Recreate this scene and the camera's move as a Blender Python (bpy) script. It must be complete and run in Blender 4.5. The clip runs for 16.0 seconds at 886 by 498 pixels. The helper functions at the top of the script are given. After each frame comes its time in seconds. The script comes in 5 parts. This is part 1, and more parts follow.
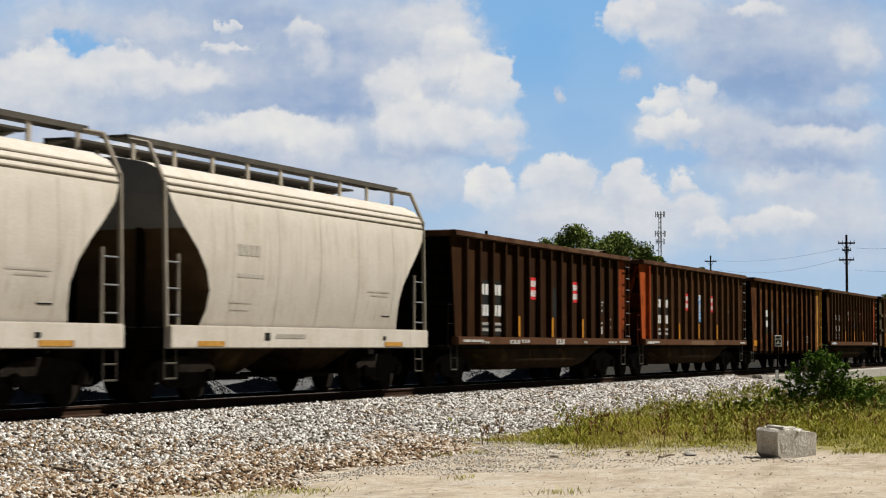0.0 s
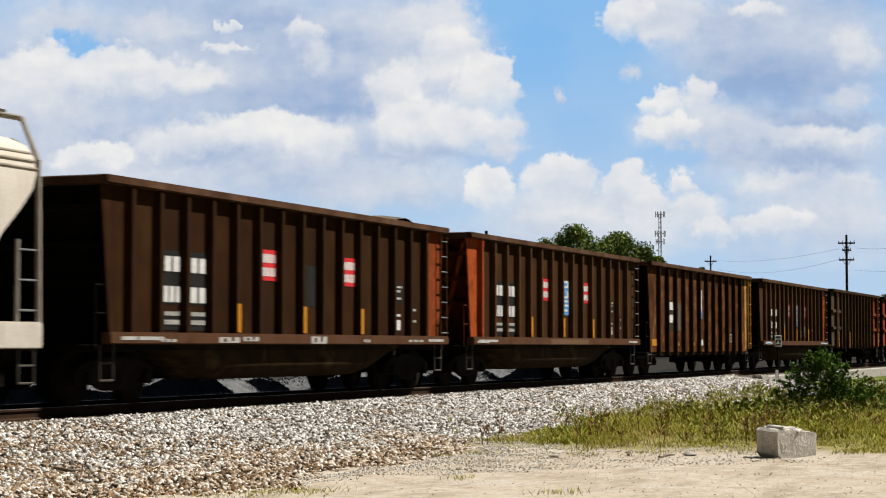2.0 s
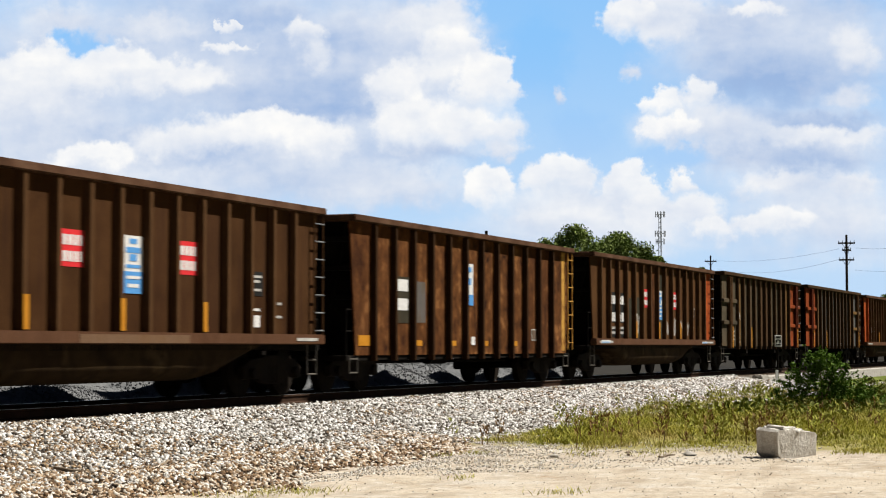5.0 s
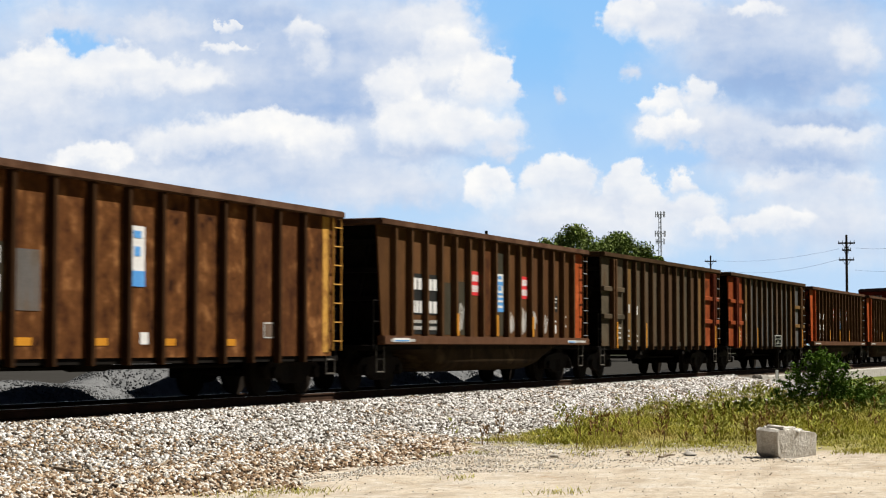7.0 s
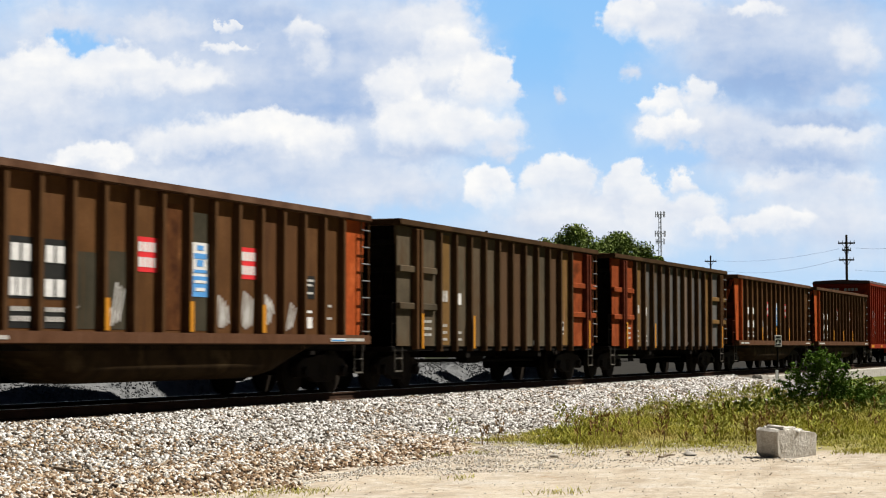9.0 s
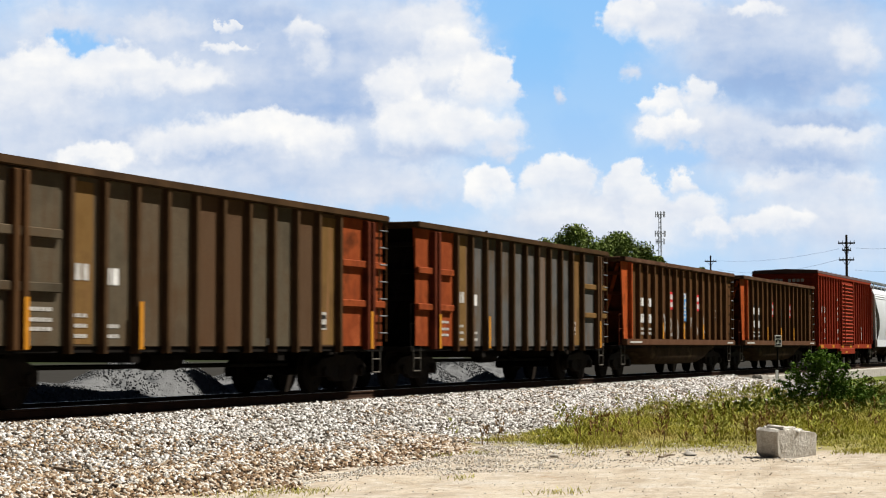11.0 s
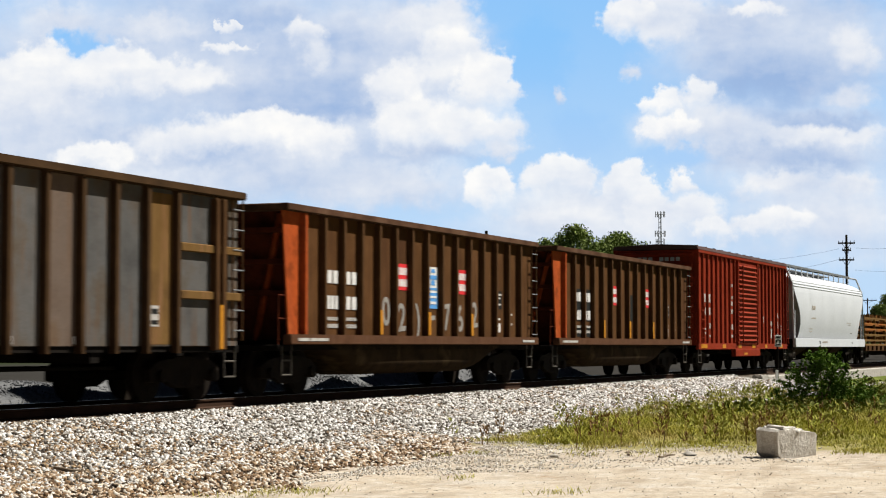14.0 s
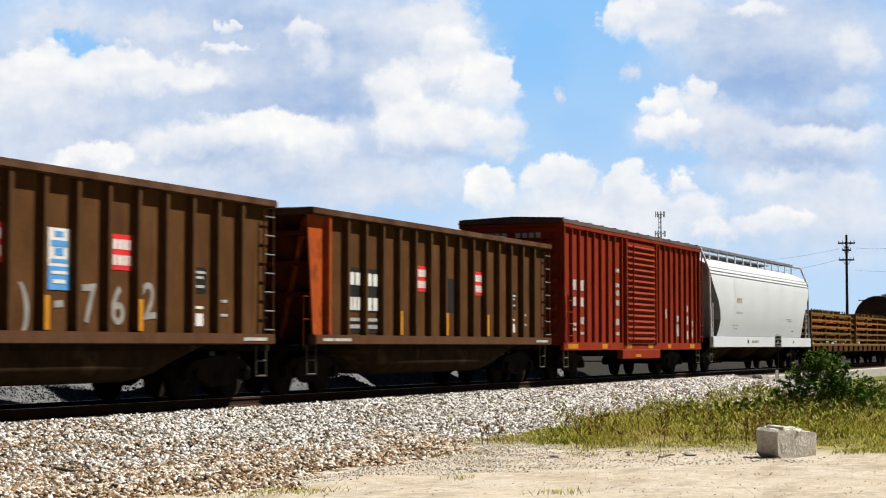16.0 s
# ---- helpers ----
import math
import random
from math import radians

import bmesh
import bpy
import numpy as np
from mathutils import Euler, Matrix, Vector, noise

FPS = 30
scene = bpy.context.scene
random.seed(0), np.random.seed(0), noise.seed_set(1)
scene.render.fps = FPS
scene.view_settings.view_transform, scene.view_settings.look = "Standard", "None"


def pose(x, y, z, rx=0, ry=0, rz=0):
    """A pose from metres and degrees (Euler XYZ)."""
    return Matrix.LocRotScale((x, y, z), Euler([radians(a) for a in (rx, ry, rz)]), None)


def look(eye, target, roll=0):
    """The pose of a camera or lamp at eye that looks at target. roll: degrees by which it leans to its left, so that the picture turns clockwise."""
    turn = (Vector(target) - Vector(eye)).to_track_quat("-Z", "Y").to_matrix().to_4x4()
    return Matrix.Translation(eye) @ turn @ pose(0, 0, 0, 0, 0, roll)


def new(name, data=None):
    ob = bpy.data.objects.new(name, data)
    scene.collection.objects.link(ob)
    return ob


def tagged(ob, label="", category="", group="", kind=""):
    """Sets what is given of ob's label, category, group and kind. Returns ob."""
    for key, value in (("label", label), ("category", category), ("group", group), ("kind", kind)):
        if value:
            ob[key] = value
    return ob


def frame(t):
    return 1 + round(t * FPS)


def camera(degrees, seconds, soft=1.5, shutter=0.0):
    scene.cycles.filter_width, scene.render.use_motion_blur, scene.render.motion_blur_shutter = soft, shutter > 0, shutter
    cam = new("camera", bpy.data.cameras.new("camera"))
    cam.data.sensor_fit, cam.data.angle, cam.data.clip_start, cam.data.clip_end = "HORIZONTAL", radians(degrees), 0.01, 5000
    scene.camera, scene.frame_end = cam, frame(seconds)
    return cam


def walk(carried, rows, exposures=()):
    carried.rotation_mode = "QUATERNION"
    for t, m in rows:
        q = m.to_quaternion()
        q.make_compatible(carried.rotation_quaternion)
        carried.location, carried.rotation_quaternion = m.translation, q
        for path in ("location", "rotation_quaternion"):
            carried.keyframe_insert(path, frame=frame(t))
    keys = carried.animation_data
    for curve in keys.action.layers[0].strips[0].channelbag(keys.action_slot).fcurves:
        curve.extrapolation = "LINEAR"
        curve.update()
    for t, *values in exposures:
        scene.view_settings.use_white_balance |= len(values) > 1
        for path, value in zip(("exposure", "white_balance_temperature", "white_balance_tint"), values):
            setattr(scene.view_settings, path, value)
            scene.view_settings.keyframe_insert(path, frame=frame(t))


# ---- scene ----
cam = camera(26.86, 16.0, 1.1, 0.5)
EYE = Vector((0.0, -17.5, 0.97))          # the track's centre line is y = 0, the rail tops are z = 0
YAW, TILT = radians(21.854), radians(3.0)
FORE = Vector((math.cos(YAW) * math.cos(TILT), math.sin(YAW) * math.cos(TILT), math.sin(TILT)))
walk(cam, [(0.0, look(EYE, EYE + FORE)), (16.0, look(EYE, EYE + FORE))],
     [(0.0, 0.66), (1.5, 0.74), (2.3, 0.86), (3.2, 1.0), (16.0, 1.0)])


def travelled(t):
    """How far the train has rolled after t seconds."""
    return 7.548 * t + 0.00878 * t * t - 0.000328 * t ** 3


# ---- sky, clouds and sun ----
SUN_TURN, SUN_HIGH = radians(-48.0), radians(54.0)
sun_way = Vector((math.cos(SUN_HIGH) * math.cos(SUN_TURN), math.cos(SUN_HIGH) * math.sin(SUN_TURN), math.sin(SUN_HIGH)))
sun = new("sun", bpy.data.lights.new("sun", "SUN"))
sun.data.energy, sun.data.angle, sun.data.color = 5.0, radians(0.53), (1.0, 0.96, 0.89)
sun.matrix_world = look(sun_way * 60, (0, 0, 0))


def link(tree, a, b):
    tree.links.new(a, b)


def node(tree, kind, **values):
    n = tree.nodes.new(kind)
    for key, value in values.items():
        setattr(n, key, value)
    return n


def maths(tree, op, a, b=0.0, c=0.0, clamp=False):
    n = node(tree, "ShaderNodeMath", operation=op, use_clamp=clamp)
    for socket, value in zip(n.inputs, (a, b, c)):
        if isinstance(value, (int, float)):
            socket.default_value = value
        else:
            link(tree, value, socket)
    return n.outputs[0]


def vmaths(tree, op, a, b=(0, 0, 0), out="Vector"):
    n = node(tree, "ShaderNodeVectorMath", operation=op)
    for socket, value in zip(n.inputs, (a, b)):
        if isinstance(value, (tuple, Vector)):
            socket.default_value = tuple(value)
        else:
            link(tree, value, socket)
    return n.outputs[out]


def ramp_to(tree, value, a, b, lo=0.0, hi=1.0):
    n = node(tree, "ShaderNodeMapRange", interpolation_type="SMOOTHSTEP")
    link(tree, value, n.inputs[0])
    for i, v in enumerate((a, b, lo, hi)):
        n.inputs[1 + i].default_value = v
    return n.outputs[0]


def blend(tree, fac, a, b, how="MIX"):
    n = node(tree, "ShaderNodeMix", data_type="RGBA", blend_type=how)
    for socket, value in ((n.inputs[0], fac), (n.inputs[6], a), (n.inputs[7], b)):
        if isinstance(value, (int, float)):
            socket.default_value = value
        elif isinstance(value, tuple):
            socket.default_value = (*value[:3], 1.0)
        else:
            link(tree, value, socket)
    return n.outputs[2]


def noise_of(tree, vector, scale, detail=4.0, rough=0.55, out=0):
    n = node(tree, "ShaderNodeTexNoise")
    n.inputs["Scale"].default_value, n.inputs["Detail"].default_value, n.inputs["Roughness"].default_value = scale, detail, rough
    if vector is not None:
        link(tree, vector, n.inputs["Vector"])
    return n.outputs[out]


GAIN = 5.0                                # cloud radiance over the sky's strength of 0.1
# Each cloud: place across and up from the middle of the bank, half width, half height (hundredths of a radian),
# how white it is (0 grey, 1 white), how soft its rim is.
VEILS_WEST = [(-13.8, 10.4, 15, 8, .42, .9), (-6.0, 9.4, 9.5, 7, .38, .8), (-20, 4.0, 12, 6, .5, .9), (-9, 4.5, 14, 3.2, .52, .9),
              (-1.5, 9.5, 4.6, 6.0, .62, .6), (-3, 3.4, 7, 1.6, .6, .9), (-22, 8, 6, 8, .55, .8)]
VEILS_EAST = [(7.5, 2.3, 7, 1.7, .68, .8), (18.4, 10.6, 8.6, 5.5, .4, .7), (19, 5.4, 8.0, 3.6, .5, .8), (12.2, 12.6, 3.0, 2.2, .72, .6), (8, 1.0, 10, 1.8, .66, .9),
              (21, 1.6, 8, 3.4, .62, .9), (14, 6.2, 4, 2.2, .66, .7)]
SHADES = [(-7.5, 7.4, 5, .8, .1, .9), (-6.0, 9.8, 2.6, 1.1, .2, .9), (-8.5, 8.6, 8.5, 1.7, .2, .9), (-5.2, 11.0, 5, 1.9, .34, .9), (17.8, 9.4, 6, 2.3, .24, .9), (-14, 5.1, 7, 1.0, .3, .9),
          (18.5, 4.8, 6.0, 1.1, .26, .9), (-10.0, 12.8, 3.6, 1.2, .26, .9), (-1.2, 5.1, 4.5, .9, .34, .9), (15.6, 12.2, 3.2, 1.6, .3, .9),
          (20.5, 7.0, 4.5, .8, .2, .9), (-17, 6.2, 4.5, .8, .36, .9)]
GAPS = [(-19.4, 10.7, 1.9, 1.3), (-20.6, 11.5, .9, .7), (5.2, 10.6, 2.4, 3.2), (7.4, 6.2, 2.6, 1.9), (12.4, 4.8, 2.8, .7)]     # blue showing between the clouds
PUFFS_WEST = [(-22, 9.6, 2.6, 1.9, .96, .25), (-20.0, 9.0, 2.4, 1.5, .9, .3), (-17.2, 9.5, 2.5, 1.75, .94, .3), (-14.2, 9.3, 3.4, 1.3, .88, .5),
              (-22.6, 8.0, 2.4, 1.6, .8, .6), (-11.6, 12.2, .6, .5, .95, .3), (-11.6, 11.0, 1.6, .35, .9, .5), (-7.3, 11.7, 1.6, 1.0, .88, .5),
              (-6.8, 10.5, 1.4, 1.1, .7, .8), (-13.8, 5.8, 3.5, 1.35, .86, .5), (-9.4, 6.2, 3.4, 1.3, .92, .4), (-6.8, 5.5, 2.0, 1.2, .86, .6),
              (-18.8, 5.0, 2.8, .9, .92, .5), (-15.5, 11.9, 3.4, .8, .62, .9), (-20.5, 12.6, 2.5, 1.1, .62, .9)]
PUFFS_MID = [(-.4, 12.4, 2.8, 1.9, .82, .6), (-2.6, 8.5, 1.9, 1.6, .86, .5), (.6, 9.9, 2.2, 2.4, .9, .4), (2.3, 8.8, 1.8, 2.2, .97, .25),
             (-1.4, 6.5, 2.9, 2.1, .98, .35), (1.9, 6.3, 2.6, 1.6, .86, .5), (2.6, 3.3, 1.6, 1.3, .95, .3), (6.3, 3.6, 2.0, 1.35, .96, .3),
             (9.9, 3.4, 1.6, 1.5, .97, .25), (10.9, 2.0, 1.5, 1.7, .9, .4), (12.8, 3.5, 1.1, .7, .85, .5), (13.6, 2.1, 2.2, 1.2, .84, .5),
             (6.0, 1.7, 3.4, .7, .7, .8), (3.4, 5.4, 1.3, .8, .7, .8)]
PUFFS_EAST = [(11.8, 7.7, 1.2, .95, .9, .4), (12.3, 6.4, 1.4, .9, .95, .4), (13.9, 8.1, 1.5, .9, .9, .5), (9.9, 12.3, 1.4, 1.3, .9, .4),
              (11.8, 11.6, 2.1, 1.5, .74, .7), (22.2, 10.8, 1.6, 1.4, .62, .8), (20.6, 6.0, 4.2, .9, .8, .7), (17.8, 1.3, 2.2, 1.0, .95, .45), (14.6, 1.2, 1.6, .9, .95, .4),
              (18.4, 3.2, 2.9, .85, .74, .7), (22.3, 3.3, 2.0, .9, .74, .7), (16.8, 13.0, 1.6, .7, .84, .6), (22.0, 8.3, 1.6, 1.0, .6, .8),
              (10.3, 9.6, .9, .6, .55, .9), (6.1, 8.4, .5, .6, .5, .9)]


def build_sky():
    world = bpy.data.worlds.new("summer_sky")
    scene.world = world
    world.use_nodes = True
    tree = world.node_tree
    tree.nodes.clear()
    sky = node(tree, "ShaderNodeTexSky", sky_type="NISHITA", sun_disc=False, sun_elevation=SUN_HIGH, sun_rotation=radians(90) - SUN_TURN,
               air_density=1.0, dust_density=0.6, ozone_density=1.6)
    way = node(tree, "ShaderNodeTexCoord").outputs["Generated"]
    right = Vector((math.sin(YAW), -math.cos(YAW), 0))
    rise = right.cross(FORE)
    ahead = maths(tree, "MAXIMUM", vmaths(tree, "DOT_PRODUCT", way, FORE, "Value"), 0.02)
    across = maths(tree, "DIVIDE", maths(tree, "MULTIPLY", vmaths(tree, "DOT_PRODUCT", way, right, "Value"), 100), ahead)
    up = maths(tree, "DIVIDE", maths(tree, "MULTIPLY", vmaths(tree, "DOT_PRODUCT", way, rise, "Value"), 100), ahead)
    flat = node(tree, "ShaderNodeCombineXYZ")
    link(tree, across, flat.inputs[0]), link(tree, up, flat.inputs[1])
    flat = flat.outputs[0]
    # billows: the rims are broken up at three sizes
    wide = vmaths(tree, "SUBTRACT", noise_of(tree, flat, 0.22, 3, 0.5, 1), (0.5, 0.5, 0.5))
    fine = vmaths(tree, "SUBTRACT", noise_of(tree, flat, 0.8, 5, 0.56, 1), (0.5, 0.5, 0.5))
    place = vmaths(tree, "ADD", flat, vmaths(tree, "MULTIPLY", wide, (3.0, 2.0, 0)))
    place = vmaths(tree, "ADD", place, vmaths(tree, "MULTIPLY", fine, (2.4, 1.9, 0)))
    curls = vmaths(tree, "SUBTRACT", noise_of(tree, flat, 2.4, 4, 0.5, 1), (0.5, 0.5, 0.5))
    place = vmaths(tree, "ADD", place, vmaths(tree, "MULTIPLY", curls, (0.5, 0.42, 0)))
    streak = vmaths(tree, "MULTIPLY", flat, (0.35, 1.0, 1.0))
    mottle = noise_of(tree, streak, 0.4, 4, 0.48)
    grain = noise_of(tree, vmaths(tree, "ADD", flat, vmaths(tree, "MULTIPLY", curls, (0.5, 0.5, 0))), 1.0, 3, 0.5)
    # bright pale belt along the horizon, inside the view only; elsewhere dimmed to cut fill light
    height = node(tree, "ShaderNodeSeparateXYZ")
    link(tree, way, height.inputs[0])
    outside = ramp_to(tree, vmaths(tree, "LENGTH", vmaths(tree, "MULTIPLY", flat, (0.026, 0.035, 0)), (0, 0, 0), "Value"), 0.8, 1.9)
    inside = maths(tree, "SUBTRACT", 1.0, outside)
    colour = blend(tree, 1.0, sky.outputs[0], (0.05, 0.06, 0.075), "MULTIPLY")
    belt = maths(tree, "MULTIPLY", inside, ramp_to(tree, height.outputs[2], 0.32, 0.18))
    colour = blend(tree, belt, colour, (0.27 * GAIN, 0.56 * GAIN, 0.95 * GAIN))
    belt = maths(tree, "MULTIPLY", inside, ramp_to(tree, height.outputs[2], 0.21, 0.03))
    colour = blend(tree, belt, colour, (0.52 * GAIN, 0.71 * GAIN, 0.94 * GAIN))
    ruffle = maths(tree, "ADD", maths(tree, "MULTIPLY", maths(tree, "SUBTRACT", mottle, 0.5), 1.0), maths(tree, "MULTIPLY", maths(tree, "SUBTRACT", grain, 0.5), 0.34))

    def cloud(colour, u, v, ru, rv, white, rim):
        # the faint push by the colour so far keeps the clouds in their order, one after another
        spot = vmaths(tree, "ADD", place, vmaths(tree, "MULTIPLY", colour, (1e-6, 1e-6, 0)))
        p = vmaths(tree, "MULTIPLY", vmaths(tree, "SUBTRACT", spot, (u, v, 0)), (1 / ru, 1 / rv, 0))
        far = vmaths(tree, "LENGTH", p, (0, 0, 0), "Value")
        part_up = node(tree, "ShaderNodeSeparateXYZ")
        link(tree, p, part_up.inputs[0])
        mask = ramp_to(tree, far, 1.08, 1.03 - rim * (0.85 if rim < 0.75 else 1.0), 0.0, 0.95)
        if rim < 0.75:                   # crisp above, melting away below
            mask = maths(tree, "MULTIPLY", mask, ramp_to(tree, part_up.outputs[1], -1.0, 0.1))
        lit = maths(tree, "MULTIPLY_ADD", part_up.outputs[1], 0.12, white * 0.92 - 0.03 if rim < 0.75 else white - 0.03)
        lit = maths(tree, "ADD", lit, ruffle, 0.0, True)
        tone = blend(tree, lit, (0.335 * GAIN, 0.48 * GAIN, 0.75 * GAIN), (1.0 * GAIN, 0.99 * GAIN, 0.97 * GAIN))
        return blend(tree, mask, colour, tone)

    blue = blend(tree, ramp_to(tree, up, 3.0, 12.0), (0.42 * GAIN, 0.64 * GAIN, 0.94 * GAIN), (0.26 * GAIN, 0.56 * GAIN, 0.96 * GAIN))

    def gap(colour, u, v, ru, rv):
        spot = vmaths(tree, "ADD", place, vmaths(tree, "MULTIPLY", colour, (1e-6, 1e-6, 0)))
        p = vmaths(tree, "MULTIPLY", vmaths(tree, "SUBTRACT", spot, (u, v, 0)), (1 / ru, 1 / rv, 0))
        return blend(tree, ramp_to(tree, vmaths(tree, "LENGTH", p, (0, 0, 0), "Value"), 1.1, 0.4, 0.0, 0.9), colour, blue)

    for bank in (VEILS_WEST, VEILS_EAST, SHADES, GAPS, PUFFS_WEST, PUFFS_MID, PUFFS_EAST):
        for row in bank:
            colour = gap(colour, *row) if bank is GAPS else cloud(colour, *row)
    # the rest of the sky, dimmed to keep shade dark: scattered clouds low round the horizon, blue overhead
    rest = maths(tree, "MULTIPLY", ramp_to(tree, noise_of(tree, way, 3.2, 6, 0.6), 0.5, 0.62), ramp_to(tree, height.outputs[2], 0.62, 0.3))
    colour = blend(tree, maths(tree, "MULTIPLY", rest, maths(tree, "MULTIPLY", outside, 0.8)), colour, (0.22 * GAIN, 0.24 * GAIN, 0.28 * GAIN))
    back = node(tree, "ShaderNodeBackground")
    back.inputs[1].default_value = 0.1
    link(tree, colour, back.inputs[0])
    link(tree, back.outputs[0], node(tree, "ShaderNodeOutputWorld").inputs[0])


build_sky()


# ---- materials ----
def surface(name, tones, scale=3.0, rough=0.7, metal=0.0, bump=0.15, fine=40.0, stretch=(1, 1, 1), spread=0.0, streaks=None, island=0.0, shine=0.03, pick=False):
    """Mottled paint, stone or soil: two or three tones at one size, grain at a finer one, relief; streaks runs dirt down it."""
    m = bpy.data.materials.new(name)
    m.use_nodes = True
    t = m.node_tree
    b = t.nodes["Principled BSDF"]
    where = vmaths(t, "MULTIPLY", node(t, "ShaderNodeTexCoord").outputs["Object"], stretch)
    if spread:                           # alike pieces share a mesh, not a pattern
        own = node(t, "ShaderNodeCombineXYZ")
        link(t, maths(t, "MULTIPLY", node(t, "ShaderNodeObjectInfo").outputs["Random"], 83.0), own.inputs[0])
        where = vmaths(t, "ADD", where, own.outputs[0])
    big = noise_of(t, where, scale, 6, 0.62)
    small = noise_of(t, where, fine, 4, 0.6)
    ramp = node(t, "ShaderNodeValToRGB")
    link(t, node(t, "ShaderNodeNewGeometry").outputs["Random Per Island"] if pick else big, ramp.inputs[0])
    el = ramp.color_ramp.elements
    while len(el) < len(tones):
        el.new(0.5)
    for i, tone in enumerate(tones):
        el[i].position, el[i].color = (0.1 + 0.8 * i / max(1, len(tones) - 1) if pick else 0.34 + 0.32 * i / max(1, len(tones) - 1)), (*tone, 1)
    colour = ramp.outputs[0]
    shade = maths(t, "ADD", maths(t, "MULTIPLY", small, 0.7), 0.65)
    if spread and streaks:
        odd = node(t, "ShaderNodeObjectInfo").outputs["Random"]
        colour = blend(t, ramp_to(t, odd, 0.55, 1.0, 0.0, min(0.8, spread * 2)), colour, streaks)
    if spread:
        shade = maths(t, "MULTIPLY", shade, maths(t, "ADD", maths(t, "MULTIPLY", node(t, "ShaderNodeObjectInfo").outputs["Random"], spread), 1 - spread / 2))
    if island:
        shade = maths(t, "MULTIPLY", shade, maths(t, "ADD", maths(t, "MULTIPLY", node(t, "ShaderNodeNewGeometry").outputs["Random Per Island"], island), 1 - island / 2))
    mono = node(t, "ShaderNodeCombineColor")
    for i in range(3):
        link(t, shade, mono.inputs[i])
    colour = blend(t, 1.0, colour, mono.outputs[0], "MULTIPLY")
    if streaks:
        run = noise_of(t, vmaths(t, "MULTIPLY", where, (6.0, 6.0, 0.35)), 1.6, 5, 0.6)
        colour = blend(t, ramp_to(t, run, 0.5, 0.72, 0.0, 0.75), colour, streaks)
    link(t, colour, b.inputs["Base Color"])
    b.inputs["Metallic"].default_value = metal
    b.inputs["Specular IOR Level"].default_value = shine
    link(t, maths(t, "ADD", maths(t, "MULTIPLY", big, 0.25), rough - 0.12, 0, True), b.inputs["Roughness"])
    if bump:
        n = node(t, "ShaderNodeBump")
        n.inputs["Strength"].default_value, n.inputs["Distance"].default_value = bump, 0.02
        link(t, maths(t, "ADD", small, big), n.inputs["Height"])
        link(t, n.outputs[0], b.inputs["Normal"])
    return m




def ballast_material():
    """Crushed stone: each lump its own tone, brown-stained ones more common where mud has washed in."""
    m = bpy.data.materials.new("crushed_limestone")
    m.use_nodes = True
    t = m.node_tree
    b = t.nodes["Principled BSDF"]
    odd = node(t, "ShaderNodeNewGeometry").outputs["Random Per Island"]
    where = node(t, "ShaderNodeTexCoord").outputs["Object"]
    pale, mud = node(t, "ShaderNodeValToRGB"), node(t, "ShaderNodeValToRGB")
    for ramp, tones in ((pale, [(0.03, 0.024, 0.018), (0.12, 0.1, 0.078), (0.3, 0.285, 0.26), (0.42, 0.405, 0.38), (0.62, 0.605, 0.575)]),
                        (mud, [(0.045, 0.028, 0.015), (0.14, 0.085, 0.045), (0.24, 0.165, 0.095), (0.36, 0.29, 0.21)])):
        el = ramp.color_ramp.elements
        while len(el) < len(tones):
            el.new(0.5)
        for i, tone in enumerate(tones):
            el[i].position, el[i].color = 0.05 + 0.9 * i / (len(tones) - 1), (*tone, 1)
        link(t, maths(t, "FRACT", maths(t, "MULTIPLY", odd, 7.31)), ramp.inputs[0])
    xyz = node(t, "ShaderNodeSeparateXYZ")
    link(t, where, xyz.inputs[0])
    share = maths(t, "ADD", ramp_to(t, xyz.outputs[0], 28.0, 17.0, 0.04, 0.3), ramp_to(t, noise_of(t, where, 0.55, 4, 0.6), 0.42, 0.68, -0.05, 0.3))
    colour = blend(t, maths(t, "LESS_THAN", odd, share), pale.outputs[0], mud.outputs[0])
    grain = noise_of(t, where, 45.0, 3, 0.6)
    tint = node(t, "ShaderNodeCombineColor")
    for i in range(3):
        link(t, maths(t, "MULTIPLY_ADD", grain, 0.7, 0.65), tint.inputs[i])
    link(t, blend(t, 1.0, colour, tint.outputs[0], "MULTIPLY"), b.inputs["Base Color"])
    b.inputs["Roughness"].default_value, b.inputs["Specular IOR Level"].default_value = 0.9, 0.1
    return m


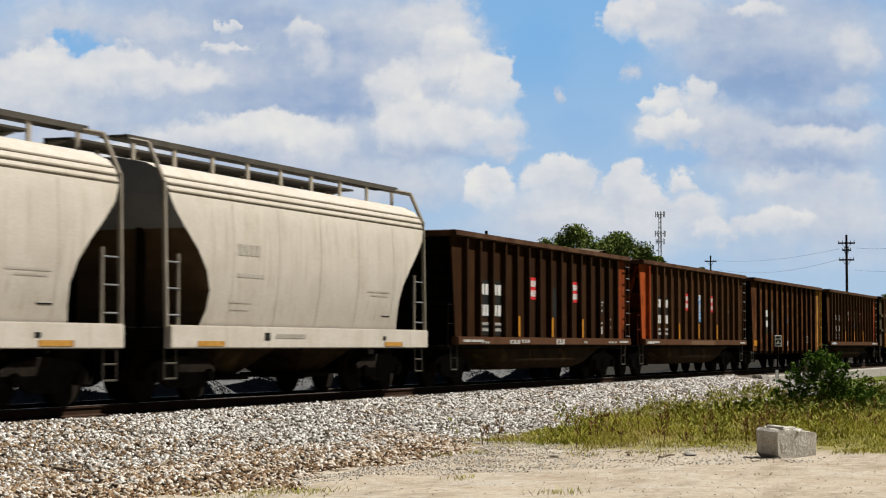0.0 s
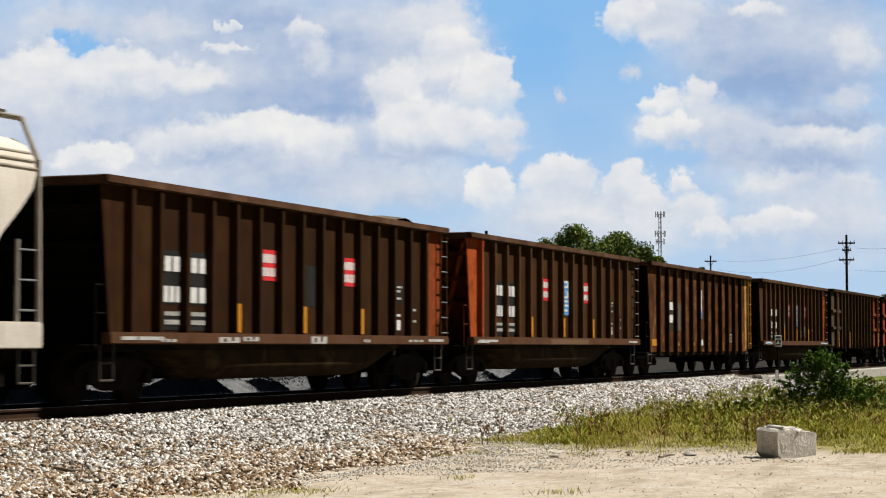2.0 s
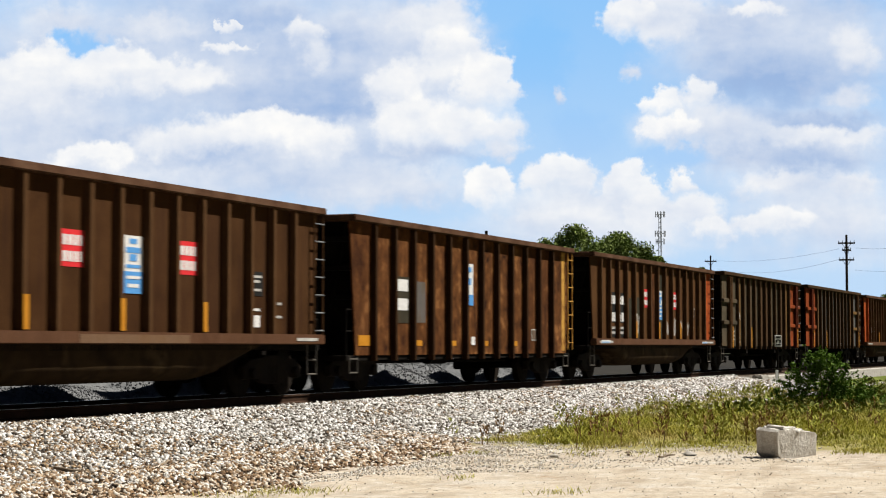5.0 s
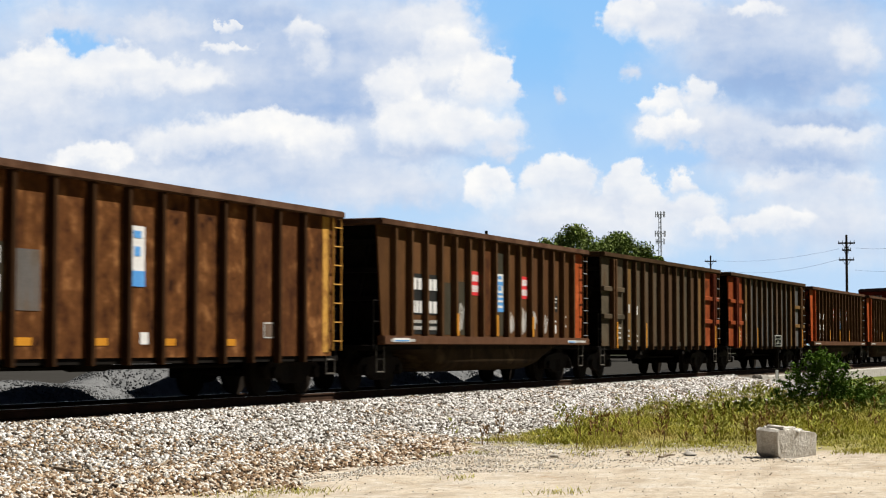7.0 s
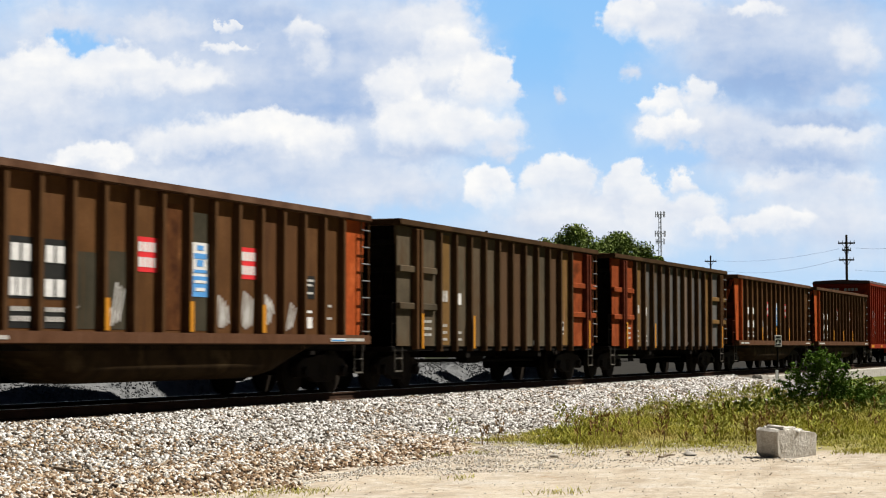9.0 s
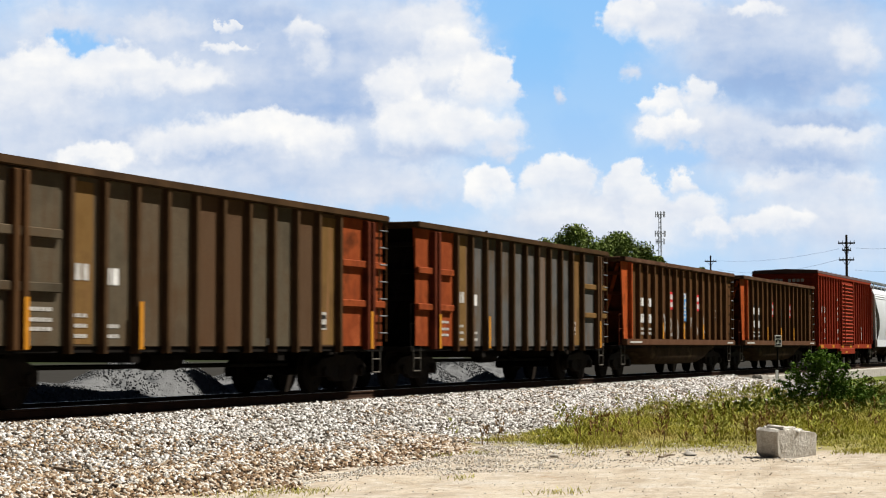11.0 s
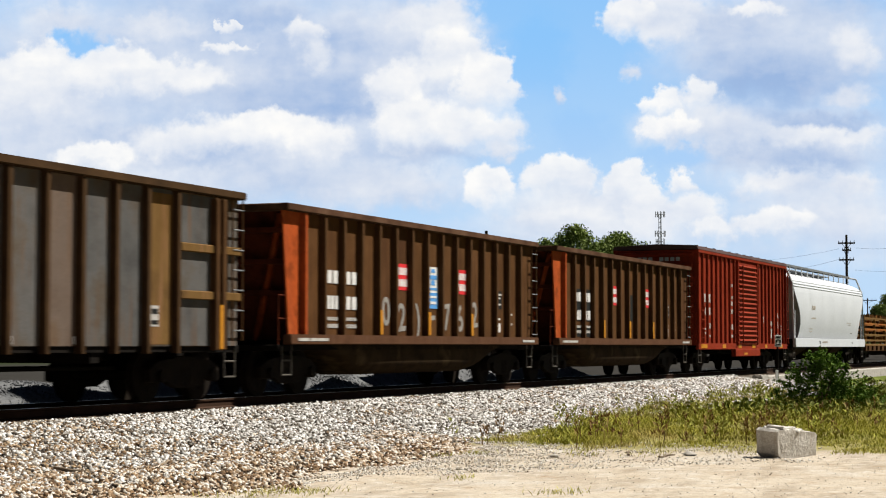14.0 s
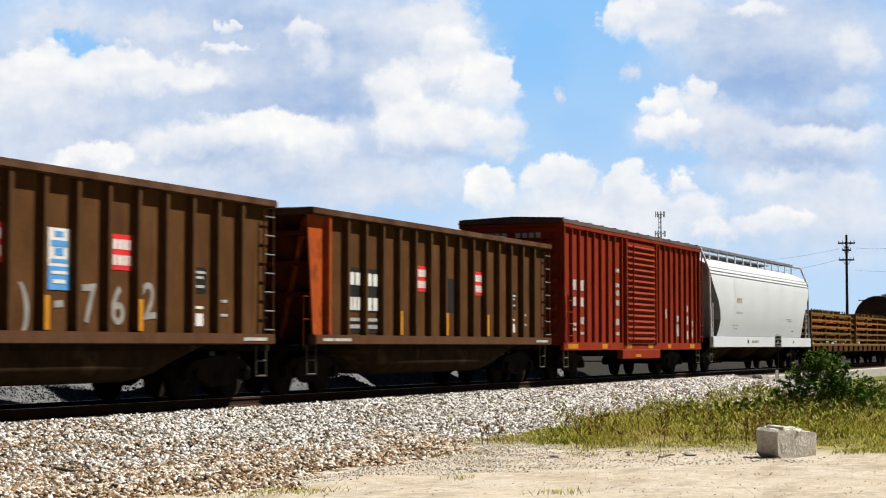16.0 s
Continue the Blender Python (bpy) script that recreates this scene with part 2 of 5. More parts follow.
M = {
    "brown": surface("weathered_brown_paint", [(0.056, 0.025, 0.009), (0.075, 0.034, 0.012), (0.094, 0.044, 0.017)], 0.9, 0.75, streaks=(0.035, 0.015, 0.008), spread=0.22),
    "brown_dark": surface("sooty_brown_paint", [(0.02, 0.008, 0.0026), (0.029, 0.012, 0.0038), (0.039, 0.017, 0.0058)], 0.9, 0.8, streaks=(0.014, 0.006, 0.003), spread=0.3),
    "brown_mid": surface("grimy_brown_paint", [(0.031, 0.013, 0.0045), (0.044, 0.019, 0.0066), (0.056, 0.025, 0.009)], 0.9, 0.78, streaks=(0.022, 0.009, 0.005), spread=0.3),
    "rib_dark": surface("sooty_rib", [(0.019, 0.0085, 0.003), (0.03, 0.014, 0.0055)], 1.5, 0.85),
    "brown_rim": surface("rusty_brown_rim", [(0.045, 0.022, 0.012), (0.075, 0.038, 0.022), (0.1, 0.056, 0.034)], 1.4, 0.75),
    "sill": surface("dusty_brown_sill", [(0.056, 0.025, 0.012), (0.08, 0.038, 0.02), (0.064, 0.03, 0.0155)], 0.8, 0.8, streaks=(0.09, 0.046, 0.026)),
    "orange": surface("faded_orange_paint", [(0.15, 0.03, 0.007), (0.31, 0.06, 0.014), (0.23, 0.044, 0.01), (0.34, 0.075, 0.02)], 1.2, 0.6, streaks=(0.2, 0.045, 0.018)),
    "orange_grimy": surface("grimy_orange_paint", [(0.07, 0.017, 0.005), (0.2, 0.043, 0.012), (0.15, 0.031, 0.009), (0.23, 0.055, 0.018)], 1.0, 0.7, streaks=(0.09, 0.022, 0.008)),
    # rusty red, deepened to carry the end walls' shade
    "red_end": surface("rusty_shade_red_end", [(0.045, 0.0095, 0.004), (0.085, 0.019, 0.008), (0.03, 0.008, 0.004)], 1.0, 0.8),
    "rust": surface("flaking_rust", [(0.018, 0.0066, 0.0028), (0.07, 0.026, 0.0082), (0.1, 0.039, 0.012), (0.2, 0.087, 0.03)], 2.3, 0.85, bump=0.35, fine=8, spread=0.3, streaks=(0.035, 0.0125, 0.005)),
    "grey_panel": surface("faded_grey_paint", [(0.05, 0.049, 0.047), (0.08, 0.078, 0.074), (0.064, 0.046, 0.028)], 0.7, 0.75, streaks=(0.1, 0.052, 0.024), spread=0.55),
    "olive_panel": surface("grimy_olive_paint", [(0.0425, 0.034, 0.0221), (0.068, 0.0544, 0.0357), (0.0595, 0.0382, 0.0204)], 0.7, 0.8, streaks=(0.05, 0.025, 0.012), spread=0.4),
    "tan_panel": surface("tan_primer", [(0.0992, 0.0539, 0.0165), (0.12, 0.0679, 0.0227), (0.0829, 0.0454, 0.0165)], 0.9, 0.75, streaks=(0.2, 0.1, 0.05)),
    "rib": surface("brown_rib", [(0.046, 0.022, 0.009), (0.072, 0.036, 0.015)], 1.5, 0.8),
    "rib_tan": surface("tan_brown_rib", [(0.03, 0.0165, 0.0075), (0.055, 0.03, 0.0135)], 1.5, 0.8),
    # grimy steel taken to near black: shade under the cars is in the tone
    "under": surface("grimy_shade_black_steel", [(0.0045, 0.0037, 0.003), (0.009, 0.0072, 0.0055)], 3.0, 0.9, shine=0.04),
    "tub": surface("dusty_tub", [(0.016, 0.0095, 0.0045), (0.034, 0.021, 0.0095), (0.022, 0.013, 0.006), (0.07, 0.047, 0.022)], 0.8, 0.85),
    # oily steel, darkened by the same painted-in shade
    "wheel": surface("oily_shade_dark_steel", [(0.007, 0.0052, 0.0038), (0.015, 0.0105, 0.007)], 5.0, 0.75, 0.0, shine=0.05),
    "tread": surface("polished_steel", [(0.4, 0.4, 0.4), (0.5, 0.5, 0.5)], 8.0, 0.35, 0.9, bump=0.02),
    "cream": surface("dusty_cream_paint", [(0.425, 0.385, 0.33), (0.475, 0.435, 0.38), (0.415, 0.37, 0.31)], 0.6, 0.6, bump=0.04, streaks=(0.36, 0.315, 0.25)),
    "cream_dirty": surface("stained_cream_paint", [(0.26, 0.23, 0.185), (0.34, 0.305, 0.25)], 2.0, 0.7),
    "hopper_end": surface("brown_lower_end", [(0.06, 0.038, 0.02), (0.1, 0.064, 0.036)], 1.0, 0.8),
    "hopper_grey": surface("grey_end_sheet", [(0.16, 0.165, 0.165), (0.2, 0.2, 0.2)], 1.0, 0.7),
    "walkway": surface("galvanised_walkway", [(0.0704, 0.0633, 0.0528), (0.0985, 0.088, 0.0737)], 3.0, 0.6, 0.4),
    "white": surface("white_hopper_paint", [(0.43, 0.445, 0.465), (0.47, 0.485, 0.505)], 0.6, 0.5, bump=0.03, streaks=(0.43, 0.44, 0.45)),
    "boxcar": surface("red_oxide_paint", [(0.14, 0.0165, 0.0065), (0.19, 0.024, 0.0095), (0.16, 0.021, 0.0085)], 0.9, 0.65, streaks=(0.12, 0.018, 0.01)),
    "boxcar_roof": surface("dark_roof", [(0.05, 0.03, 0.028), (0.08, 0.05, 0.045)], 1.2, 0.7),
    "yellow": surface("yellow_paint", [(0.328, 0.156, 0.0287), (0.41, 0.221, 0.0492), (0.213, 0.0984, 0.0246)], 3.0, 0.6),
    "amber": surface("amber_reflector", [(0.358, 0.143, 0.013), (0.403, 0.176, 0.0195)], 3.0, 0.4),
    "mark": surface("white_stencil", [(0.47, 0.46, 0.44), (0.56, 0.55, 0.53)], 6.0, 0.7, bump=0.0),
    "chalk": surface("pale_spray_paint", [(0.28, 0.265, 0.24), (0.4, 0.385, 0.36)], 6.0, 0.8, bump=0.0),
    "spray": surface("thin_grey_spray_paint", [(0.17, 0.16, 0.145), (0.27, 0.255, 0.235)], 4.0, 0.8, bump=0.0),
    "red_mark": surface("red_placard", [(0.46, 0.022, 0.026), (0.52, 0.034, 0.038)], 4.0, 0.5, bump=0.0),
    "blue_mark": surface("blue_placard", [(0.06, 0.2, 0.44), (0.085, 0.25, 0.5)], 4.0, 0.5, bump=0.0),
    "dark_mark": surface("dark_patch", [(0.012, 0.0125, 0.012), (0.02, 0.02, 0.0185)], 3.0, 0.8, bump=0.0),
    "steel": surface("worn_rail_steel", [(0.027, 0.0158, 0.0099), (0.045, 0.0248, 0.0158)], 3.0, 0.75, 0.2),
    "tie": surface("creosoted_timber", [(0.035, 0.024, 0.016), (0.075, 0.05, 0.034), (0.05, 0.035, 0.025)], 2.5, 0.9, stretch=(1, 0.2, 1), spread=0.5),
    "stone": ballast_material(),
    "stone_brown": surface("muddy_ballast", [(0.025, 0.016, 0.009), (0.1, 0.058, 0.03), (0.17, 0.105, 0.056), (0.24, 0.165, 0.1), (0.36, 0.3, 0.23), (0.5, 0.46, 0.4)], 1.2, 0.9, pick=True, shine=0.1),
    "pebble": surface("dirt_pebbles", [(0.2, 0.165, 0.125), (0.34, 0.3, 0.24), (0.42, 0.39, 0.34), (0.52, 0.5, 0.46)], 2.0, 0.95, pick=True, shine=0.05),
    "load": surface("grey_rubble", [(0.09, 0.07, 0.05), (0.17, 0.14, 0.105)], 2.0, 0.95),
    # heap tone set darker than pale gravel
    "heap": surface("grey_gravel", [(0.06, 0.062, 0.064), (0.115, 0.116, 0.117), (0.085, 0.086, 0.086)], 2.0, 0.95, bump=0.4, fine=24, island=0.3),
    "faded": surface("faded_olive_patch", [(0.026, 0.023, 0.015), (0.042, 0.036, 0.024)], 1.5, 0.8, streaks=(0.05, 0.03, 0.014)),
    # near-black tone of the far heap
    "coal": surface("near_black_heap", [(0.012, 0.0115, 0.011), (0.03, 0.029, 0.028)], 3.0, 0.95, bump=0.6, fine=14),
    # dark base tone stands for shadow between the loose stones
    "bed": surface("ballast_bed", [(0.05, 0.04, 0.03), (0.11, 0.095, 0.078), (0.04, 0.033, 0.026)], 9.0, 0.95, bump=0.9, fine=22),
    "concrete": surface("weathered_concrete", [(0.278, 0.256, 0.22), (0.367, 0.345, 0.308), (0.242, 0.22, 0.19)], 2.2, 0.9, bump=0.4, fine=18, streaks=(0.19, 0.17, 0.14)),
    "block": surface("broken_concrete", [(0.34, 0.315, 0.27), (0.47, 0.445, 0.4), (0.4, 0.37, 0.325)], 3.5, 0.95, bump=0.6, fine=26, streaks=(0.3, 0.26, 0.2)),
    "cream_seam": surface("cream_weld", [(0.38, 0.335, 0.275), (0.43, 0.38, 0.315)], 2.0, 0.7),
    "bark": surface("bark", [(0.07, 0.05, 0.035), (0.12, 0.09, 0.06)], 6.0, 0.9),
    "leaf": surface("bush_leaf", [(0.045, 0.09, 0.01), (0.095, 0.16, 0.022)], 1.6, 0.6, bump=0.0, island=1.0),
    "low_leaf": surface("bank_weed_leaf", [(0.06, 0.085, 0.016), (0.13, 0.15, 0.03), (0.17, 0.15, 0.05)], 0.8, 0.7, bump=0.0, island=0.9),
    "leaf_far": surface("tree_leaf", [(0.102, 0.145, 0.0374), (0.17, 0.212, 0.0595)], 0.5, 0.7, bump=0.0, island=1.0),
    "grass": surface("green_grass", [(0.19, 0.21, 0.028), (0.33, 0.31, 0.05), (0.28, 0.26, 0.055), (0.38, 0.3, 0.1)], 0.5, 0.75, bump=0.0, island=0.8),
    "rank": surface("rank_weed", [(0.15, 0.17, 0.028), (0.27, 0.27, 0.05), (0.2, 0.2, 0.04), (0.25, 0.19, 0.075)], 0.6, 0.75, bump=0.0, island=0.6),
    "weed": surface("dry_weed", [(0.13, 0.075, 0.03), (0.22, 0.14, 0.06)], 1.5, 0.8, bump=0.0, island=0.8),
    "pole": surface("grey_pole_timber", [(0.05, 0.04, 0.035), (0.09, 0.075, 0.06)], 2.0, 0.9),
    "tower": surface("pale_grey_steel", [(0.3, 0.31, 0.33), (0.4, 0.41, 0.43)], 1.0, 0.7),
    "galv": surface("galvanised_steel", [(0.15, 0.155, 0.16), (0.22, 0.225, 0.23)], 2.0, 0.5, 0.5),
    "rack": surface("rusty_orange_rack", [(0.221, 0.0585, 0.0143), (0.234, 0.0975, 0.026), (0.104, 0.039, 0.013)], 1.0, 0.75),
    "rack_tan": surface("tan_rack", [(0.104, 0.0553, 0.0195), (0.156, 0.091, 0.0325)], 1.0, 0.75),
    "wood": surface("grey_driftwood", [(0.12, 0.09, 0.06), (0.24, 0.19, 0.14)], 3.0, 0.9, stretch=(0.3, 2, 2)),
}


# ---- mesh helpers ----
def finish(name, bm, material, parent=None, label="", smooth=False):
    me = bpy.data.meshes.new(name)
    bmesh.ops.recalc_face_normals(bm, faces=bm.faces[:])
    bm.to_mesh(me)
    bm.free()
    me.materials.append(material)
    if smooth:
        me.polygons.foreach_set("use_smooth", [True] * len(me.polygons))
    ob = new(name, me)
    ob.parent = parent
    if label:
        ob["label"] = label
    return ob


def part(name, bm, material, parent, label="", smooth=False):
    return finish(name, bm, material, parent, label, smooth)


def box(bm, x0, x1, y0, y1, z0, z1):
    v = [bm.verts.new(p) for p in ((x0, y0, z0), (x1, y0, z0), (x1, y1, z0), (x0, y1, z0), (x0, y0, z1), (x1, y0, z1), (x1, y1, z1), (x0, y1, z1))]
    for f in ((3, 2, 1, 0), (4, 5, 6, 7), (0, 1, 5, 4), (1, 2, 6, 5), (2, 3, 7, 6), (3, 0, 4, 7)):
        bm.faces.new([v[i] for i in f])
    return bm


def boxes(*rows):
    bm = bmesh.new()
    for r in rows:
        box(bm, *r)
    return bm


def soft(bm, width=0.015, segments=2):
    bmesh.ops.bevel(bm, geom=bm.edges[:], offset=width, segments=segments, affect="EDGES", clamp_overlap=True)
    return bm


def prism(bm, outline, axis, a, b):
    """A closed outline in the plane across axis ('x' or 'y'), drawn out from a to b."""
    def at(p, d):
        return (d, p[0], p[1]) if axis == "x" else ((p[0], d, p[1]) if axis == "y" else (p[0], p[1], d))
    lo, hi = [bm.verts.new(at(p, a)) for p in outline], [bm.verts.new(at(p, b)) for p in outline]
    bm.faces.new(lo), bm.faces.new(hi[::-1])
    for i in range(len(outline)):
        j = (i + 1) % len(outline)
        bm.faces.new((lo[j], lo[i], hi[i], hi[j]))
    return bm


def rod(bm, a, b, r, n=8, r2=None):
    a, b = Vector(a), Vector(b)
    m = Matrix.Translation((a + b) / 2) @ (b - a).to_track_quat("Z", "Y").to_matrix().to_4x4()
    bmesh.ops.create_cone(bm, cap_ends=True, segments=n, radius1=r, radius2=r if r2 is None else r2, depth=(b - a).length, matrix=m)
    return bm


def rods(r, *pairs, n=6):
    bm = bmesh.new()
    for a, b in pairs:
        rod(bm, a, b, r, n)
    return bm


def soup(name, verts, faces, material, parent=None, kind=""):
    me = bpy.data.meshes.new(name)
    me.from_pydata(verts, [], faces)
    me.materials.append(material)
    ob = new(name, me)
    ob.parent = parent
    return tagged(ob, kind=kind) if kind else ob


# ---- ground ----
GROUND = -0.55


def toe(x):
    """Where the ballast's slope meets the ground."""
    if x > 66.9:
        return -2.45
    far = -5.9 - 1.4 * math.exp(-((x - 29) / 7.0) ** 2) + 0.25 * math.sin(x * 0.9)
    k = min(1.0, max(0.0, (x - 24.5) / 2.5))
    return (-8.2 + 0.15 * math.sin(x * 1.7)) * (1 - k) + far * k


def lie(x, y):
    """Height of the ground."""
    h = GROUND + 0.05 * noise.noise((x * 0.35, y * 0.35, 0)) + 0.02 * noise.noise((x * 1.3, y * 1.3, 4))
    if x > 36 and y < -3:
        h -= 0.42 * min(1, (x - 36) / 20) * min(1, max(0, (y + 13) / 3))
    if x > 60 and y < -3:
        h -= min(1.2, (x - 60) * 0.06) * min(1, max(0, (y + 9) / 3))
    return h


def bed_height(x, y):
    """Top of the ballast, by the distance from the track."""
    a = abs(y)
    edge = abs(toe(x)) if y < 0 else 4.6
    if a < 1.75:
        return -0.25 + 0.09 * min(1, max(0, (a - 1.3) / 0.3))
    k = min(1.0, (a - 1.75) / (edge - 1.75))
    if y < 0 and 14 < x < 28:            # a low muddy ridge along the foot
        berm = 0.12 * min(1, (28 - x) / 2) * math.exp(-((y - toe(x) - 1.3) / 0.55) ** 2) * (0.7 + 0.6 * noise.noise((x * 0.9, 3, 0)))
        return -0.16 + (GROUND - 0.04 + 0.16) * (k ** 1.15) + 0.025 * noise.noise((x * 0.8, y * 1.4, 9)) + berm
    return -0.16 + (GROUND - 0.04 + 0.16) * (k ** 1.15) + 0.025 * noise.noise((x * 0.8, y * 1.4, 9))


def ground_material():
    m = surface("packed_dirt_and_turf", [(0.282, 0.235, 0.178), (0.365, 0.318, 0.252), (0.315, 0.267, 0.203)], 0.5, 0.95, bump=0.5, fine=16, shine=0.0)
    t = m.node_tree
    b = t.nodes["Principled BSDF"]
    dirt = b.inputs["Base Color"].links[0].from_socket
    where = node(t, "ShaderNodeTexCoord").outputs["Object"]
    xyz = node(t, "ShaderNodeSeparateXYZ")
    link(t, vmaths(t, "ADD", where, vmaths(t, "MULTIPLY", vmaths(t, "SUBTRACT", noise_of(t, where, 0.5, 5, 0.65, 1), (0.5, 0.5, 0.5)), (5, 5, 0))), xyz.inputs[0])
    patches = noise_of(t, where, 0.9, 6, 0.65)
    pale = blend(t, ramp_to(t, patches, 0.5, 0.7, 0, 0.6), dirt, (0.37, 0.345, 0.305))
    ruts = noise_of(t, vmaths(t, "MULTIPLY", where, (0.5, 2.2, 1.0)), 1.1, 5, 0.6)
    pale = blend(t, ramp_to(t, ruts, 0.48, 0.68, 0, 0.55), pale, (0.2, 0.16, 0.115))
    grit = noise_of(t, where, 11.0, 3, 0.7)
    pale = blend(t, ramp_to(t, grit, 0.56, 0.7, 0, 0.6), pale, (0.17, 0.145, 0.115))
    clods = noise_of(t, where, 3.2, 6, 0.7)
    pale = blend(t, ramp_to(t, clods, 0.53, 0.66, 0, 0.55), pale, (0.44, 0.41, 0.36))
    pale = blend(t, ramp_to(t, clods, 0.46, 0.34, 0, 0.5), pale, (0.24, 0.165, 0.1))
    specks = noise_of(t, where, 34.0, 2, 0.7)
    pale = blend(t, ramp_to(t, specks, 0.6, 0.68, 0, 0.6), pale, (0.13, 0.105, 0.08))
    turf = blend(t, patches, (0.15, 0.15, 0.035), (0.27, 0.22, 0.11))
    # ground beyond the track is set near black, below the cars
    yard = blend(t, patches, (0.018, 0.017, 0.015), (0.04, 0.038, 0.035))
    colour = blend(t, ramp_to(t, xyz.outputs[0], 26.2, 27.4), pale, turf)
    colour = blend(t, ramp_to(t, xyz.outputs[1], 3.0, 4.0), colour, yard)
    colour = blend(t, maths(t, "MULTIPLY", ramp_to(t, xyz.outputs[0], 31, 44), ramp_to(t, xyz.outputs[1], 1.0, -1.0)), colour, (0.075, 0.09, 0.022))
    # far ground set very dark green
    far = blend(t, ramp_to(t, xyz.outputs[1], 60, 90), colour, (0.02, 0.028, 0.01))
    link(t, far, b.inputs["Base Color"])
    return m


def build_ground():
    xs = [-3000, -800, -200, -60, -20, 0] + [4 + 0.5 * i for i in range(150)] + [82, 90, 100, 120, 160, 240, 400, 900, 3000]
    ys = [-3000, -800, -200, -80, -40, -28, -22] + [-19 + 0.4 * i for i in range(60)] + [6, 8, 11, 16, 24, 40, 80, 160, 300, 800, 3000]
    verts = [(x, y, lie(x, y)) for y in ys for x in xs]
    n = len(xs)
    faces = [(j * n + i, j * n + i + 1, (j + 1) * n + i + 1, (j + 1) * n + i) for j in range(len(ys) - 1) for i in range(n - 1)]
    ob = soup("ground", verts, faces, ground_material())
    for p in ob.data.polygons:
        p.use_smooth = True
    tagged(ob, "pale packed dirt road giving way to weedy turf", "ground", kind="structure")
    # embankment of ballast
    xs = [-60, -20, 0] + [5 + 0.4 * i for i in range(220)] + [110, 140, 200, 300]
    ks = [-1.0, -.95, -.9, -.85, -.8, -.75, -.7, -.65, -.6, -.55, -.4, -.25, -.12, 0, .06, .1, .3, .44, .5, .56, .7, 1.0]
    verts = []
    for x in xs:
        for k in ks:
            y = -1.75 + (toe(x) + 1.75) * -k if k < 0 else -1.75 + 6.35 * k
            verts.append((x, y, bed_height(x, y)))
    n = len(ks)
    faces = [(i * n + j, (i + 1) * n + j, (i + 1) * n + j + 1, i * n + j + 1) for i in range(len(xs) - 1) for j in range(n - 1)]
    tagged(soup("ballast_bed", verts, faces, M["bed"]), "bed of crushed stone under the track, darkened between the stones", "ballast", kind="structure")


build_ground()


def scatter_stones(name, count, x0, x1, y_of, size, material, label, seed, near=1.0, top=None):
    """Loose broken stones, each an eight-cornered lump of its own, in one mesh."""
    rng = np.random.default_rng(seed)
    u = rng.random(count)
    x = x0 + (x1 - x0) * u ** near
    y = np.array([y_of(a, b) for a, b in zip(x, rng.random(count))])
    z = np.array([(top or bed_height)(a, b) for a, b in zip(x, y)])
    s = size * (0.55 + 0.9 * rng.random(count) ** 1.6) * (0.8 + 0.5 * np.clip((x - 25) / 40, 0, 1))
    cube = np.array([(a, b, c) for c in (-1, 1) for b in (-1, 1) for a in (-1, 1)], float)
    quads = np.array([(0, 2, 3, 1), (4, 5, 7, 6), (0, 1, 5, 4), (1, 3, 7, 5), (3, 2, 6, 7), (2, 0, 4, 6)])
    pts = cube[None] * (0.28 + 0.32 * rng.random((count, 8, 3)))
    pts *= s[:, None, None] * np.stack([0.8 + 0.6 * rng.random(count), 0.8 + 0.6 * rng.random(count), 0.6 + 0.4 * rng.random(count)], 1)[:, None, :]
    # any turn
    q = rng.normal(size=(count, 4))
    q /= np.linalg.norm(q, axis=1)[:, None]
    w, i, j, k = q.T
    rot = np.stack([1 - 2 * (j * j + k * k), 2 * (i * j - k * w), 2 * (i * k + j * w), 2 * (i * j + k * w), 1 - 2 * (i * i + k * k), 2 * (j * k - i * w),
                    2 * (i * k - j * w), 2 * (j * k + i * w), 1 - 2 * (i * i + j * j)], 1).reshape(-1, 3, 3)
    pts = np.einsum("nij,nkj->nki", rot, pts)
    pts += np.stack([x, y, z + s * (0.05 + 0.25 * rng.random(count))], 1)[:, None, :]
    faces = (quads[None] + 8 * np.arange(count)[:, None, None]).reshape(-1, 4)
    me = bpy.data.meshes.new(name)
    me.vertices.add(count * 8)
    me.vertices.foreach_set("co", pts.reshape(-1))
    me.loops.add(faces.size)
    me.loops.foreach_set("vertex_index", faces.reshape(-1))
    me.polygons.add(len(faces))
    me.polygons.foreach_set("loop_start", np.arange(0, faces.size, 4))
    me.polygons.foreach_set("loop_total", np.full(len(faces), 4))
    me.update(calc_edges=True)
    me.validate()
    me.materials.append(material)
    return tagged(new(name, me), label, "ballast", kind="stuff")


def slope_y(a, b):
    return -1.5 - (abs(toe(a)) - 1.5 + (0.2 if a > 27 else -0.9)) * b


def foot_y(a, b):
    return toe(a) + 1.9 - 2.1 * b + 0.4 * noise.noise((a * 0.7, b * 2, 1))


scatter_stones("ballast_stones", 150000, 14.0, 68.4, slope_y, 0.046, M["stone"], "pale crushed limestone heaped on the track's shoulder", 3, 1.5)
scatter_stones("muddy_stones", 24000, 13.5, 28, foot_y, 0.046, M["stone_brown"], "brown muddy stones along the ballast's foot", 5, 1.0)


